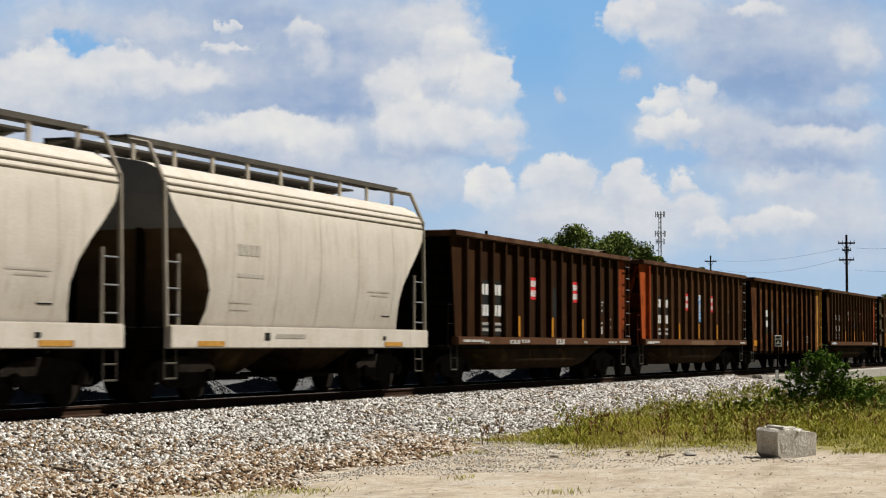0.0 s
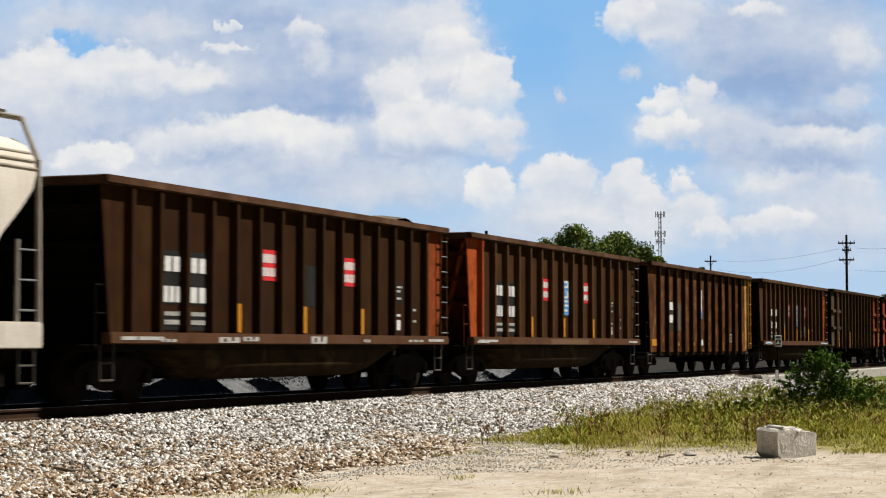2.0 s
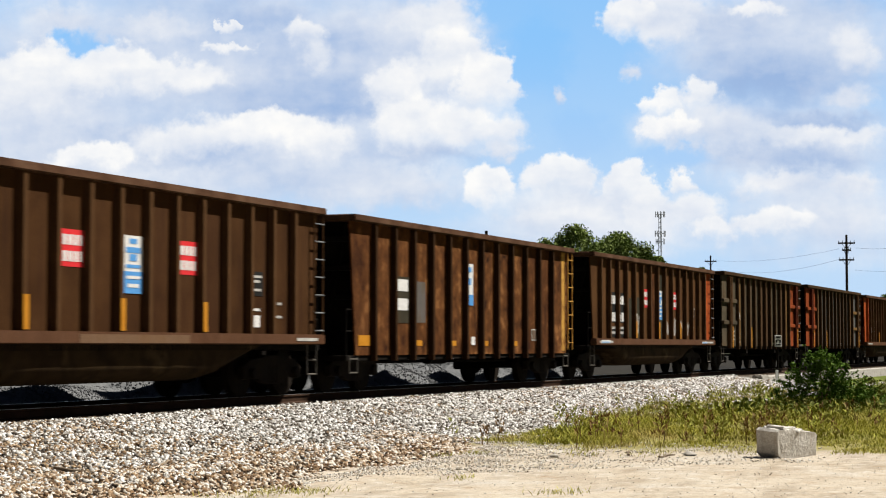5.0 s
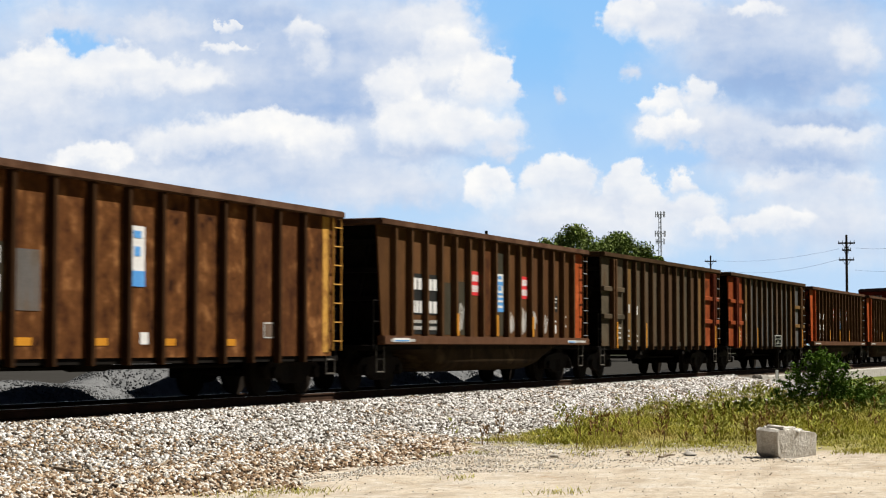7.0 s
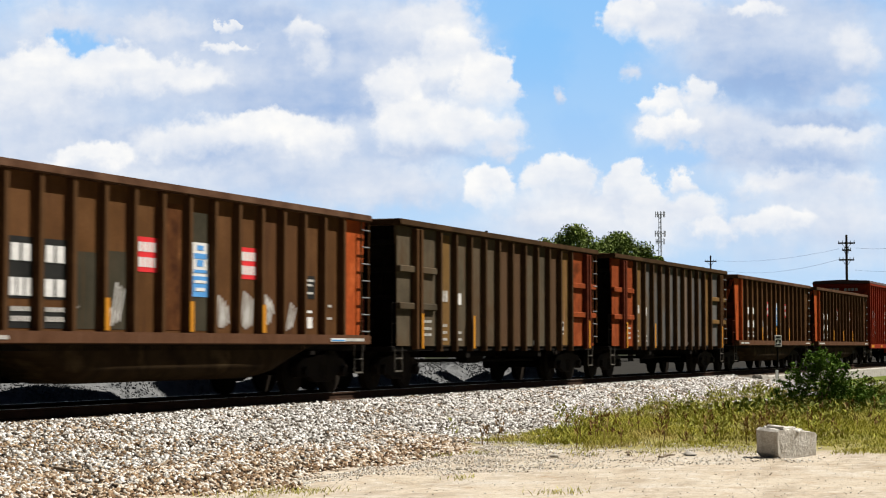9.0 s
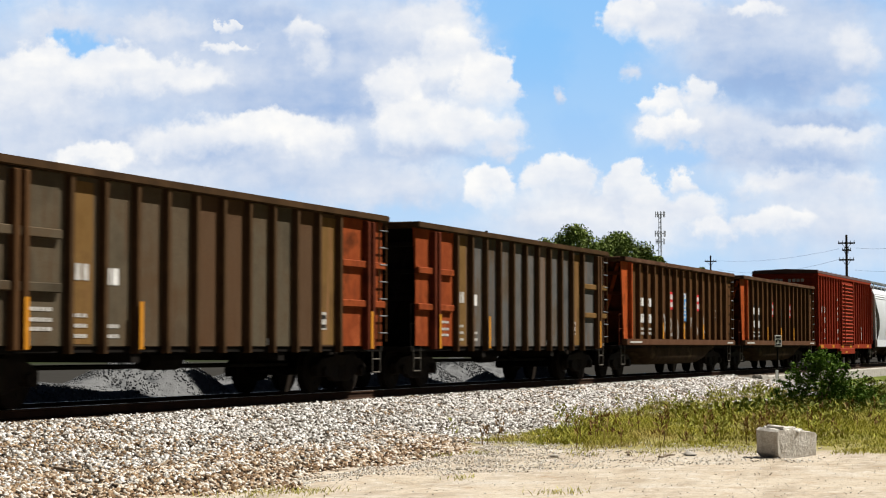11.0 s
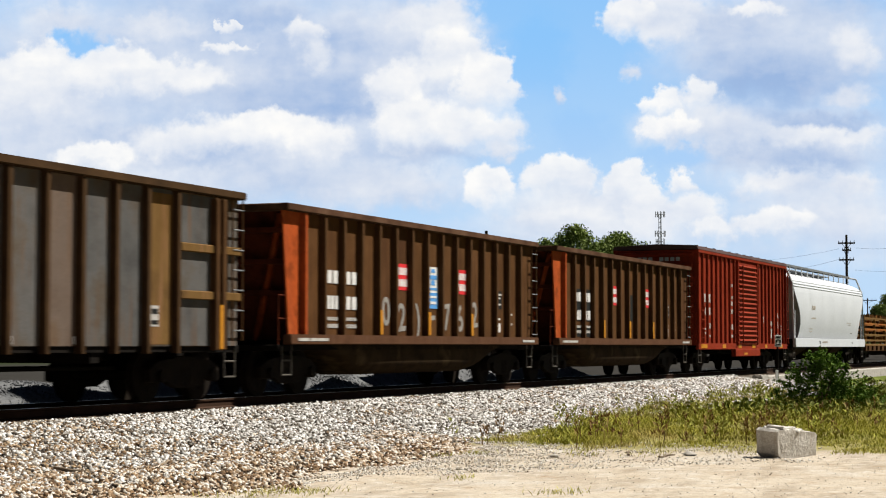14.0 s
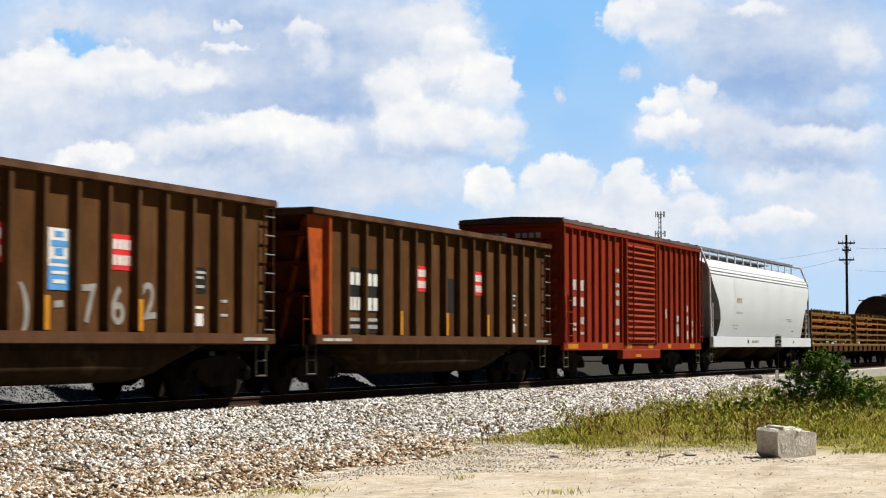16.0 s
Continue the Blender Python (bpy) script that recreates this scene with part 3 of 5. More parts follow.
# ---- track ----
def build_track():
    track = tagged(new("railway_track"), "worn steel rails on dark timber ties", "railway track", kind="structure")
    for side in (-1, 1):
        y = side * 0.753
        outline = [(-.075, -.17), (.075, -.17), (.075, -.158), (.012, -.135), (.012, -.045), (.036, -.033), (.036, -.006), (.028, 0), (-.028, 0), (-.036, -.006),
                   (-.036, -.033), (-.012, -.045), (-.012, -.135), (-.075, -.158)]
        bm = prism(bmesh.new(), [(y + a, b) for a, b in outline], "x", -60, 300)
        rail = part("rail", bm, M["steel"], track)
        part("running_surface", boxes((-60, 300, y - .026, y + .026, .0005, .003)), M["tread"], rail, "bright worn railhead")
    tie = boxes((-.115, .115, -1.3, 1.3, -.35, -.172))
    soft(tie, 0.012, 1)
    first = part("tie", tie, M["tie"], track)
    rng = random.Random(4)
    first.location = (12.0, 0, 0)
    for i in range(1, 220):
        ob = new("tie", first.data)
        ob.parent = track
        ob.location, ob.rotation_euler = (12 + i * 0.52 + rng.uniform(-.03, .03), rng.uniform(-.06, .06), rng.uniform(-.015, .006)), (0, 0, rng.uniform(-.02, .02))
    return track


build_track()


# ---- the train: each car's space starts at the end that leads, on the rail tops ----
WHEEL = 0.457
CARS = []


def build_truck(car, at):
    truck = part("truck", soft(boxes((-.2, .2, -1.0, 1.0, .42, .72), (-.35, .35, -.3, .3, .68, .86)), .03, 1), M["under"], car, "grimy bolster, blackened for the shade under the car")
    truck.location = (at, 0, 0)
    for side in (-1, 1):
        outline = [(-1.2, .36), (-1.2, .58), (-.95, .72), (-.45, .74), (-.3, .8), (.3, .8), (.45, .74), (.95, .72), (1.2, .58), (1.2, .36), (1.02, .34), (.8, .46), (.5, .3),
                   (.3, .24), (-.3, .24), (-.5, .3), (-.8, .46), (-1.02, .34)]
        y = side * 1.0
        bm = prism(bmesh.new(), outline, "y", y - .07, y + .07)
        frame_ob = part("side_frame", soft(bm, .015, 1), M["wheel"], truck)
        for k in (-.14, 0, .14):
            part("spring", rod(bmesh.new(), (k, y + side * .03, .28), (k, y + side * .03, .6), .055, 8), M["wheel"], truck)
        for k in (-.89, .89):
            part("axle_bearing", rod(bmesh.new(), (k, y, WHEEL), (k, y + side * .16, WHEEL), .11, 12), M["wheel"], truck)
    for k in (-.89, .89):
        bm = rod(bmesh.new(), (0, -1.0, 0), (0, 1.0, 0), .075, 10)
        for side in (-1, 1):
            y = side * .753
            rod(bm, (0, y - .07, 0), (0, y + .07, 0), WHEEL - .004, 28)
            rod(bm, (0, y - side * .075, 0), (0, y - side * .045, 0), WHEEL + .022, 28)
            rod(bm, (0, y + side * .065, 0), (0, y + side * .085, 0), WHEEL - .07, 24, )
            rod(bm, (0, y + side * .08, 0), (0, y + side * .12, 0), .14, 14)
            for a in range(6):
                c, s_ = math.cos(a * math.pi / 3), math.sin(a * math.pi / 3)
                rod(bm, (.24 * c, y + side * .08, .24 * s_), (.24 * c, y + side * .093, .24 * s_), .035, 6)
        ws = part("wheelset", bm, M["wheel"], truck, "oily steel wheels on one axle, darkened for shade")
        ws.location = (k, 0, WHEEL)
    return truck


def build_ends(car, length, reach=.78):
    """Couplers, hoses and draft gear."""
    for x, s in ((0, -1), (length, 1)):
        bm = soft(boxes((min(x - s * 1.2, x + s * .45), max(x - s * 1.2, x + s * .45), -.13, .13, .75, 1.0)), .02, 1)
        c = part("coupler", bm, M["under"], car)
        bm = soft(boxes((min(x + s * .42, x + s * (reach + .02)), max(x + s * .42, x + s * (reach + .02)), -.16, .16, .68, 1.02)), .05, 2)
        part("knuckle", bm, M["wheel"], c)
        bm = bmesh.new()
        for i in range(6):
            a, b = i / 6, (i + 1) / 6
            rod(bm, (x + s * (.2 + .55 * a), -.35, .8 - .5 * math.sin(a * 2.4)), (x + s * (.2 + .55 * b), -.35, .8 - .5 * math.sin(b * 2.4)), .025, 6)
        part("air_hose", bm, M["under"], c)


def ladder(car, x0, x1, y, z0, z1, rungs, material, rung_material=None):
    stiles = part("ladder", rods(.022, ((x0, y, z0), (x0, y, z1)), ((x1, y, z0), (x1, y, z1))), material, car)
    for i in range(rungs):
        z = z0 + (z1 - z0) * (i + .5) / rungs
        part("rung", rods(.014, ((x0, y - .02, z), (x1, y - .02, z))), rung_material or M["galv"], stiles)
    return stiles


def plate(car, name, x0, x1, z0, z1, y, material, label="", bars=()):
    """A flat painted mark on the near side; bars: rows of unreadable lettering as (x0, x1, z0, z1, material), in shares of it."""
    ob = part(name, boxes((x0, x1, y - .006, y, z0, z1)), material, car, label)
    for a, b, c, d, m in bars:
        part("lettering", boxes((x0 + (x1 - x0) * a, x0 + (x1 - x0) * b, y - .011, y - .007, z0 + (z1 - z0) * c, z0 + (z1 - z0) * d)), m, ob)
    return ob


def placard(car, x, z, y):
    """Red square sign with two rows of white lettering."""
    rows = []
    for c, d in ((.58, .86), (.14, .42)):
        rows += [(.08, .26, c, d, M["mark"]), (.32, .5, c, d, M["mark"]), (.56, .72, c, d, M["mark"]), (.78, .92, c, d, M["mark"])]
    return plate(car, "placard", x, x + .64, z, z + .58, y, M["red_mark"], "red square sign with white lettering", rows)


def banner(car, x, z, y):
    """White and blue upright sign."""
    rows = [(.3, .7, .86, .95, M["blue_mark"]), (.12, .88, .7, .8, M["blue_mark"]), (.3, .7, .56, .68, M["blue_mark"]), (.12, .88, .44, .5, M["blue_mark"]),
            (0, 1, 0, .38, M["blue_mark"])]
    ob = plate(car, "banner", x, x + .58, z, z + .95, y, M["mark"], "white and blue upright sign", rows)
    part("lettering", boxes((x + .08, x + .5, y - .017, y - .013, z + .24, z + .29), (x + .12, x + .46, y - .017, y - .013, z + .1, z + .16)), M["mark"], ob)
    return ob


def stencil(car, x, z, w, y, rows, material=None):
    """Unreadable stencilled lettering as blocks: rows of (z above, height, glyphs)."""
    for dz, h, n in rows:
        g = w / n
        for i in range(n):
            part("stencil", boxes((x + g * i + g * .1, x + g * i + g * .85, y - .008, y - .002, z + dz, z + dz + h)), material or M["mark"], car)


def new_car(name, label, category, start):
    car = tagged(new(name), label, category, group="cars of the train")
    CARS.append((car, start))
    return car


def build_gondola(label, start, length=14.62, top=3.71, base=1.0, sill=True, tub=True, ribs=15, first=.82, last=13.4, wall="brown", rib="rib", lead="orange",
                  trail="brown", rim="brown_rim", panels=False, lade="rib", heap=()):
    car = new_car("open_freight_car", label, "freight car", start)
    y0 = 1.46
    for s in (-1, 1):
        y = s * y0
        bay = (last - first) / (ribs - 1)
        sheet = boxes((0, bay, -.012, .012, base, top - .12))
        sheet_ob = part("side_panel", sheet, M[wall], car)
        for i in range(ribs - 1):
            ob = sheet_ob if i == 0 else new("side_panel", sheet_ob.data)
            ob.parent, ob.location = car, (first + bay * i, y, 0)
        # corner panels beyond the outer ribs
        for x0, x1, tone, cut in ((0.0, first, lead, .3), (last, length, trail, -.3)):
            out = [(x0 + max(cut, 0), base), (x1 + min(cut, 0), base), (x1, top - .12), (x0, top - .12)]
            part("corner_panel", prism(bmesh.new(), out, "y", y - .02, y + .02), M[tone], car)
        part("top_chord", soft(boxes((-.06, length + .06, min(y - .02 * s, y + .17 * s), max(y - .02 * s, y + .17 * s), top - .14, top)), .02, 2), M[rim], car)
        if sill:
            part("side_sill", soft(boxes((.05, length - .05, min(y, y + .19 * s), max(y, y + .19 * s), base, base + .2)), .02, 2), M["sill"], car)
        # ribs: hat sections, alike
        low = base + .2 if sill else base - .12
        shape = prism(bmesh.new(), [(-.06, 0), (-.05, -.125), (.05, -.125), (.06, 0)], "z", low, top - .13)
        me = None
        for i in range(ribs):
            x = first + (last - first) * i / (ribs - 1)
            tone = lead if (i == 0 and lead == "orange") else rib
            if me is None or tone != rib:
                bm = shape.copy()
                ob = part("rib", bm, M[tone], car)
                if tone == rib:
                    me = ob.data
            else:
                ob = new("rib", me)
                ob.parent = car
            ob.location, ob.rotation_euler = (x, s * (y0 + .01), 0), (0, 0, 0 if s < 0 else math.pi)
        shape.free()
    # ends: sheets that lean in towards the bottom, with stiffeners and braces
    for x, s, tone in ((0, 1, lead), (length, -1, trail)):
        # the ends' shade is put into the tone: deep red or black
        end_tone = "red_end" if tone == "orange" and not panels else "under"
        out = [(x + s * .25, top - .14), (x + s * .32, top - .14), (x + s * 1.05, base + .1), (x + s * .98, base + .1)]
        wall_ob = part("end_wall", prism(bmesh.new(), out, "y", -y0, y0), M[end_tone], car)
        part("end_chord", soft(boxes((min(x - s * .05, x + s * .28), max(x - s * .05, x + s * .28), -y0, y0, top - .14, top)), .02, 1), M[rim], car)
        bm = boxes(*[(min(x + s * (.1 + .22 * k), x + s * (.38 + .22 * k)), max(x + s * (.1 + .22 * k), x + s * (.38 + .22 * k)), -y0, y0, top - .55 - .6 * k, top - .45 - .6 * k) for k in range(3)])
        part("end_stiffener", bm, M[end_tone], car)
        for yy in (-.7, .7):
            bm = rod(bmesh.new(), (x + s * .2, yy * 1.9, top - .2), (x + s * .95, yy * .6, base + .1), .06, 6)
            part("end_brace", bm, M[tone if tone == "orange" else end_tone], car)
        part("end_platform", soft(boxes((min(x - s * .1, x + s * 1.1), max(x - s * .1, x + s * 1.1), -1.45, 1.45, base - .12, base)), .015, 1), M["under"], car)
        part("hand_rail", rods(.016, ((x - s * .05, -1.42, base), (x - s * .05, -1.42, base + .95)), ((x - s * .05, -1.42, base + .95), (x + s * .5, -1.42, base + .95)),
                               ((x - s * .05, -1.42, base + .5), (x + s * .4, -1.42, base + .5))), M["red_end" if tone == "orange" else "under"], car)
        part("step", rods(.018, ((x + s * .05, -1.45, base), (x + s * .05, -1.45, .42)), ((x + s * .45, -1.45, base), (x + s * .45, -1.45, .42)),
                          ((x + s * .05, -1.45, .42), (x + s * .45, -1.45, .42)), ((x + s * .05, -1.45, .7), (x + s * .45, -1.45, .7))), M["walkway"], car)
    ladder(car, length - .36, length + .02, -1.56, base + .1, top - .15, 7, M[lade], M["yellow"] if lade == "yellow" else None)
    ladder(car, .05, .4, 1.56, base + .1, top - .15, 7, M[lade])
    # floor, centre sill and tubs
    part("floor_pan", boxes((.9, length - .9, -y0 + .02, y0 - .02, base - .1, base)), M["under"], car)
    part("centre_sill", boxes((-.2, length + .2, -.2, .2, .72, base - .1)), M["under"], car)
    if tub:
        for s in (-1, 1):
            bm = bmesh.new()
            rings = []
            for x, low in ((2.2, base - .02), (3.1, .68), (3.7, .45), (4.3, .36), (length - 4.4, .36), (length - 3.8, .45), (length - 3.2, .68), (length - 2.3, base - .02)):
                deep = base - .02 - low
                rings.append([bm.verts.new((x, s * w, base - .01 - deep * k)) for w, k in ((1.44, 0), (1.44, .55), (1.38, .75), (1.24, .91), (1.02, 1.0), (.24, 1.0))])
            for a, b in zip(rings, rings[1:]):
                for k in range(5):
                    bm.faces.new((a[k], b[k], b[k + 1], a[k + 1]))
            part("tub", bm, M["tub"], car, "dusty rounded tub under the floor", True)
    else:
        for s in (-1, 1):
            part("brake_rigging", rods(.035, ((2.6, s * .5, .62), (length - 2.6, s * .5, .6))), M["under"], car)
        bm = rod(bmesh.new(), (length * .42, -.65, .72), (length * .42 + 1.1, -.65, .72), .17, 12)
        part("air_reservoir", bm, M["under"], car)
        part("crossbearer", boxes((4.5, 4.75, -1.4, 1.4, .7, base - .1), (length - 4.75, length - 4.5, -1.4, 1.4, .7, base - .1)), M["under"], car)
    # load: dark heap just under the rim, a few pale lumps above it
    bm = bmesh.new()
    n, k = 26, 5
    grid = []
    rng = random.Random(int(start * 7))
    for i in range(n + 1):
        x = .4 + (length - .8) * i / n
        rise = top - .35
        for a, b, h in heap:
            rise = max(rise, top - .35 + (h + .16) * math.exp(-((x - a) / b) ** 2 * 1.4))
        grid.append([bm.verts.new((x, -1.4 + 2.8 * j / k, rise - .3 * abs(j - k / 2) / k + rng.uniform(-.04, .04))) for j in range(k + 1)])
    for i in range(n):
        for j in range(k):
            bm.faces.new((grid[i][j], grid[i + 1][j], grid[i + 1][j + 1], grid[i][j + 1]))
    part("load", bm, M["load"], car, "heaped rubble inside")
    for at in (1.15, length - 1.15):
        build_truck(car, at)
    build_ends(car, length)
    return car


def brown_marks(car, blue, patch=True):
    """Lettering, signs and reflectors of the brown cars."""
    y = -1.472
    pitch = (13.4 - .82) / 14
    edge = lambda k: .82 + pitch * k + .12          # just past rib k
    for k in (1, 2):
        if patch:
            plate(car, "dark_patch", edge(k) + .02, edge(k) + .72, 1.68, 2.6, y, M["dark_mark"], "dark repainted patch")
            plate(car, "dark_patch", edge(k) + .02, edge(k) + .72, 1.24, 1.56, y, M["dark_mark"])
        stencil(car, edge(k) + .12, 2.24, .56, y - .007, [(0, .26, 2)])
        stencil(car, edge(k) + .1, 1.72, .6, y - .007, [(0, .27, 3 if k == 1 else 2)])
        stencil(car, edge(k) + .15, 1.34, .5, y - .007, [(.15, .07, 4), (.0, .08, 4)], M["chalk"])
    placard(car, edge(5) + .08, 2.2, y)
    placard(car, edge(9) + .08, 2.2, y)
    if blue:
        banner(car, edge(7) + .1, 1.83, y)
    else:
        plate(car, "dark_patch", edge(7), edge(7) + .6, 1.75, 2.55, y, M["dark_mark"], "dark repainted patch")
    for k in (4, 7, 10):
        x = .82 + pitch * k
        plate(car, "reflector", x - .046, x + .09, 1.22, 1.74, -1.602, M["amber"], "upright amber reflector strip")
    plate(car, "data_panel", edge(12) + .1, edge(12) + .5, 1.9, 2.35, y, M["dark_mark"], "", [(.1, .9, .75, .85, M["chalk"]), (.1, .7, .55, .65, M["chalk"]), (.1, .8, .2, .3, M["chalk"])])
    stencil(car, edge(12) + .1, 1.32, .34, y, [(0, .22, 1), (.3, .05, 1)])
    stencil(car, edge(13) - .0, 1.5, .4, y, [(0, .05, 3), (.25, .05, 2)], M["chalk"])
    for x, w in ((.35, .5), (.9, .8), (length_of(car) - 1.3, .9)):
        plate(car, "worn_stencil", x, x + w, 1.07, 1.13, -1.652, M["chalk"])


def length_of(car):
    return 14.62


def build_hopper(label, start, length, tone, sill_tone, end_tone, top=4.2, bays=2, walk_z=4.53, board="walkway"):
    car = new_car("covered_hopper", label, "hopper car", start)
    # body: rings from the sill up, with curved sides and end sheets that lean in
    prof = [(1.3, 1.42, 1.3), (1.6, 1.5, 1.42), (1.95, 1.56, 1.45), (2.3, 1.595, 1.28), (2.65, 1.61, .95), (3.0, 1.6, .52), (3.3, 1.58, .2), (3.55, 1.55, .06), (3.8, 1.48, .03),
            (3.98, 1.34, .03), (4.1, 1.1, .03), (top, .6, .03), (top + .03, 0.01, .03)]
    bm = bmesh.new()
    rings = []
    steps = 24
    for z, w, e in prof:
        ring = []
        for s in (-1, 1):
            side = []
            for i in range(steps + 1):
                x = e + (length - 2 * e) * i / steps
                side.append(bm.verts.new((x, s * w, z)))
            ring.append(side)
        rings.append(ring)
    for a, b in zip(rings, rings[1:]):
        for s in (0, 1):
            for i in range(steps):
                bm.faces.new((a[s][i], a[s][i + 1], b[s][i + 1], b[s][i]))
    body = part("body", bm, M[tone], car, "", True)
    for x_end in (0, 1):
        # lower sheet in the end tone, grey above 3 m
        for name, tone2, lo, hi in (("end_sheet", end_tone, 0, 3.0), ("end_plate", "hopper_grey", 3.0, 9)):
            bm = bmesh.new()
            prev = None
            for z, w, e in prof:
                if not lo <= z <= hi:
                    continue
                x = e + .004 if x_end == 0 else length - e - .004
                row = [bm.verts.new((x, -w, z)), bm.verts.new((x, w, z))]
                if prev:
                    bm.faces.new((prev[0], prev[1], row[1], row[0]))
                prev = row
            part(name, bm, M[tone2], car, "sloping hopper end sheet")
    # weld seams down the side
    for share in (.2, .36, .52, .68, .84):
        bm = bmesh.new()
        prev = None
        for z, w, e in prof[:8]:
            row = [bm.verts.new((length * share - .014, -w - .004, z)), bm.verts.new((length * share + .014, -w - .004, z))]
            if prev:
                bm.faces.new((prev[0], prev[1], row[1], row[0]))
            prev = row
        part("weld_seam", bm, M["cream_seam" if tone == "cream" else tone], car, "", True)
    for z in (3.62, 3.74, 3.86):
        w = float(np.interp(z, [p[0] for p in prof], [p[1] for p in prof]))
        for s in (-1, 1):
            part("side_bead", soft(boxes((.05, length - .05, s * w - .03, s * w + .03, z - .02, z + .02)), .01, 1), M[sill_tone], car)
    for s in (-1, 1):
        y = s * 1.5
        part("side_sill", soft(boxes((-.02, length + .02, min(y, y + s * .14), max(y, y + s * .14), .93, 1.33)), .02, 2), M[tone], car)
        # running boards on the roof with their brackets
        rb = part("running_board", boxes((-.15, length + .15, s * .55 - .28, s * .55 + .28, walk_z, walk_z + .04), (-.15, length + .15, s * .83 - .012, s * .83 + .012, walk_z - .05, walk_z + .045)), M[board], car, "galvanised roof walkway")
        n = int(length / 1.4)
        for i in range(n + 1):
            x = .1 + (length - .2) * i / n
            part("bracket", boxes((x - .05, x + .05, s * .8 - .02, s * .8 + .02, top - .15, walk_z - .001)), M[sill_tone], car)
    for x, s in ((0, 1), (length, -1)):
        # bent corner posts, grab irons, ladders and end sills
        for side in (-1, 1):
            bm = bmesh.new()
            pts = [(x - s * .02, side * .5, walk_z + .02), (x - s * .05, side * 1.2, walk_z - .12), (x - s * .05, side * 1.5, 3.75), (x - s * .03, side * 1.55, 1.3)]
            for a, b in zip(pts, pts[1:]):
                rod(bm, a, b, .045, 6)
            part("corner_post", bm, M[sill_tone], car)
            post_x = x + s * .45
            part("post", rods(.035, ((post_x, side * 1.5, 1.3), (post_x, side * 1.5, 2.55))), M[sill_tone], car)
            for z in (1.5, 1.95, 2.4):
                part("grab_iron", rods(.016, ((x - s * .06, side * 1.53, z), (post_x, side * 1.53, z))), M["galv"], car)
            part("step", rods(.018, ((x, side * 1.5, .95), (x, side * 1.5, .42)), ((x + s * .4, side * 1.5, .95), (x + s * .4, side * 1.5, .42)), ((x, side * 1.5, .42), (x + s * .4, side * 1.5, .42)),
                              ((x, side * 1.5, .68), (x + s * .4, side * 1.5, .68))), M["walkway"], car)
        part("end_sill", soft(boxes((min(x, x + s * .25), max(x, x + s * .25), -1.5, 1.5, .95, 1.3)), .02, 1), M["under"], car)
        part("end_platform", boxes((min(x, x + s * 1.4), max(x, x + s * 1.4), -1.45, 1.45, .9, .95)), M["under"], car)
        for y in (-.69, .69):
            part("end_post", boxes((min(x + s * .5, x + s * .62), max(x + s * .5, x + s * .62), y - .06, y + .06, .95, 3.2)), M["under"], car)
    # discharge bays
    span = (length - 4.2) / bays
    for i in range(bays):
        c = 2.1 + span * (i + .5)
        bm = bmesh.new()
        a = [bm.verts.new(p) for p in ((c - span * .48, -1.4, 1.3), (c + span * .48, -1.4, 1.3), (c + span * .48, 1.4, 1.3), (c - span * .48, 1.4, 1.3))]
        b = [bm.verts.new(p) for p in ((c - .45, -.5, .42), (c + .45, -.5, .42), (c + .45, .5, .42), (c - .45, .5, .42))]
        for k in range(4):
            bm.faces.new((a[k], a[(k + 1) % 4], b[(k + 1) % 4], b[k]))
        bm.faces.new(b[::-1])
        bay = part("discharge_bay", bm, M["tub"], car, "dusty sloping discharge bay")
        part("gate", soft(boxes((c - .6, c + .6, -.75, .75, .34, .44)), .02, 1), M["under"], bay)
    part("centre_sill", boxes((-.2, length + .2, -.2, .2, .72, .93)), M["under"], car)
    for at in (1.35, length - 1.35):
        build_truck(car, at)
    build_ends(car, length)
    return car


def hopper_marks(car, length, faint, yellow=True):
    y = -1.625
    w = lambda z: -float(np.interp(z, [1.3, 1.6, 1.95, 2.3, 2.65, 3.0], [1.42, 1.5, 1.56, 1.595, 1.61, 1.6])) + .001
    for z, h, x, wd, n in ((2.62, .2, 2.4, .9, 4), (2.22, .2, 2.4, 1.1, 6), (1.75, .06, 2.2, .9, 7), (1.62, .06, 2.3, .7, 6)):
        stencil(car, x * length / 11.33, z, wd, w(z), [(0, h, n)], faint)
    for z, x, wd in ((2.1, .72, 1.2), (2.02, .74, .9)):
        stencil(car, x * length, z, wd, w(z), [(0, .035, 9)], faint)
    plate(car, "data_panel", length * .8, length * .8 + .42, 1.6, 1.84, w(1.6), M["dark_mark"], "small dark data panel", [(.05, .95, .1, .45, faint), (.05, .95, .6, .9, faint)])
    if yellow:
        for x in (.9, length - 2.4):
            plate(car, "yellow_stripe", x, x + .95, .97, 1.06, -1.642, M["yellow"], "yellow stripe")
    plate(car, "small_mark", length * .3, length * .3 + .22, 1.08, 1.22, -1.642, M["dark_mark"])
    plate(car, "small_mark", length * .78, length * .78 + .16, 1.1, 1.18, -1.642, M["dark_mark"])
    stencil(car, length * .34, 1.12, 1.3, -1.642, [(0, .08, 9)], faint)


FAINT = surface("faint_grey_stencil", [(0.3, 0.275, 0.24), (0.36, 0.325, 0.28)], 5.0, 0.7, bump=0.0)

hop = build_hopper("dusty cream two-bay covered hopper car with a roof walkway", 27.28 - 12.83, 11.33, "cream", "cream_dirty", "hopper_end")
hopper_marks(hop, 11.33, FAINT)
hop = build_hopper("dusty cream two-bay covered hopper car with brown and grey ends", 27.28, 11.33, "cream", "cream_dirty", "hopper_end")
hopper_marks(hop, 11.33, FAINT)

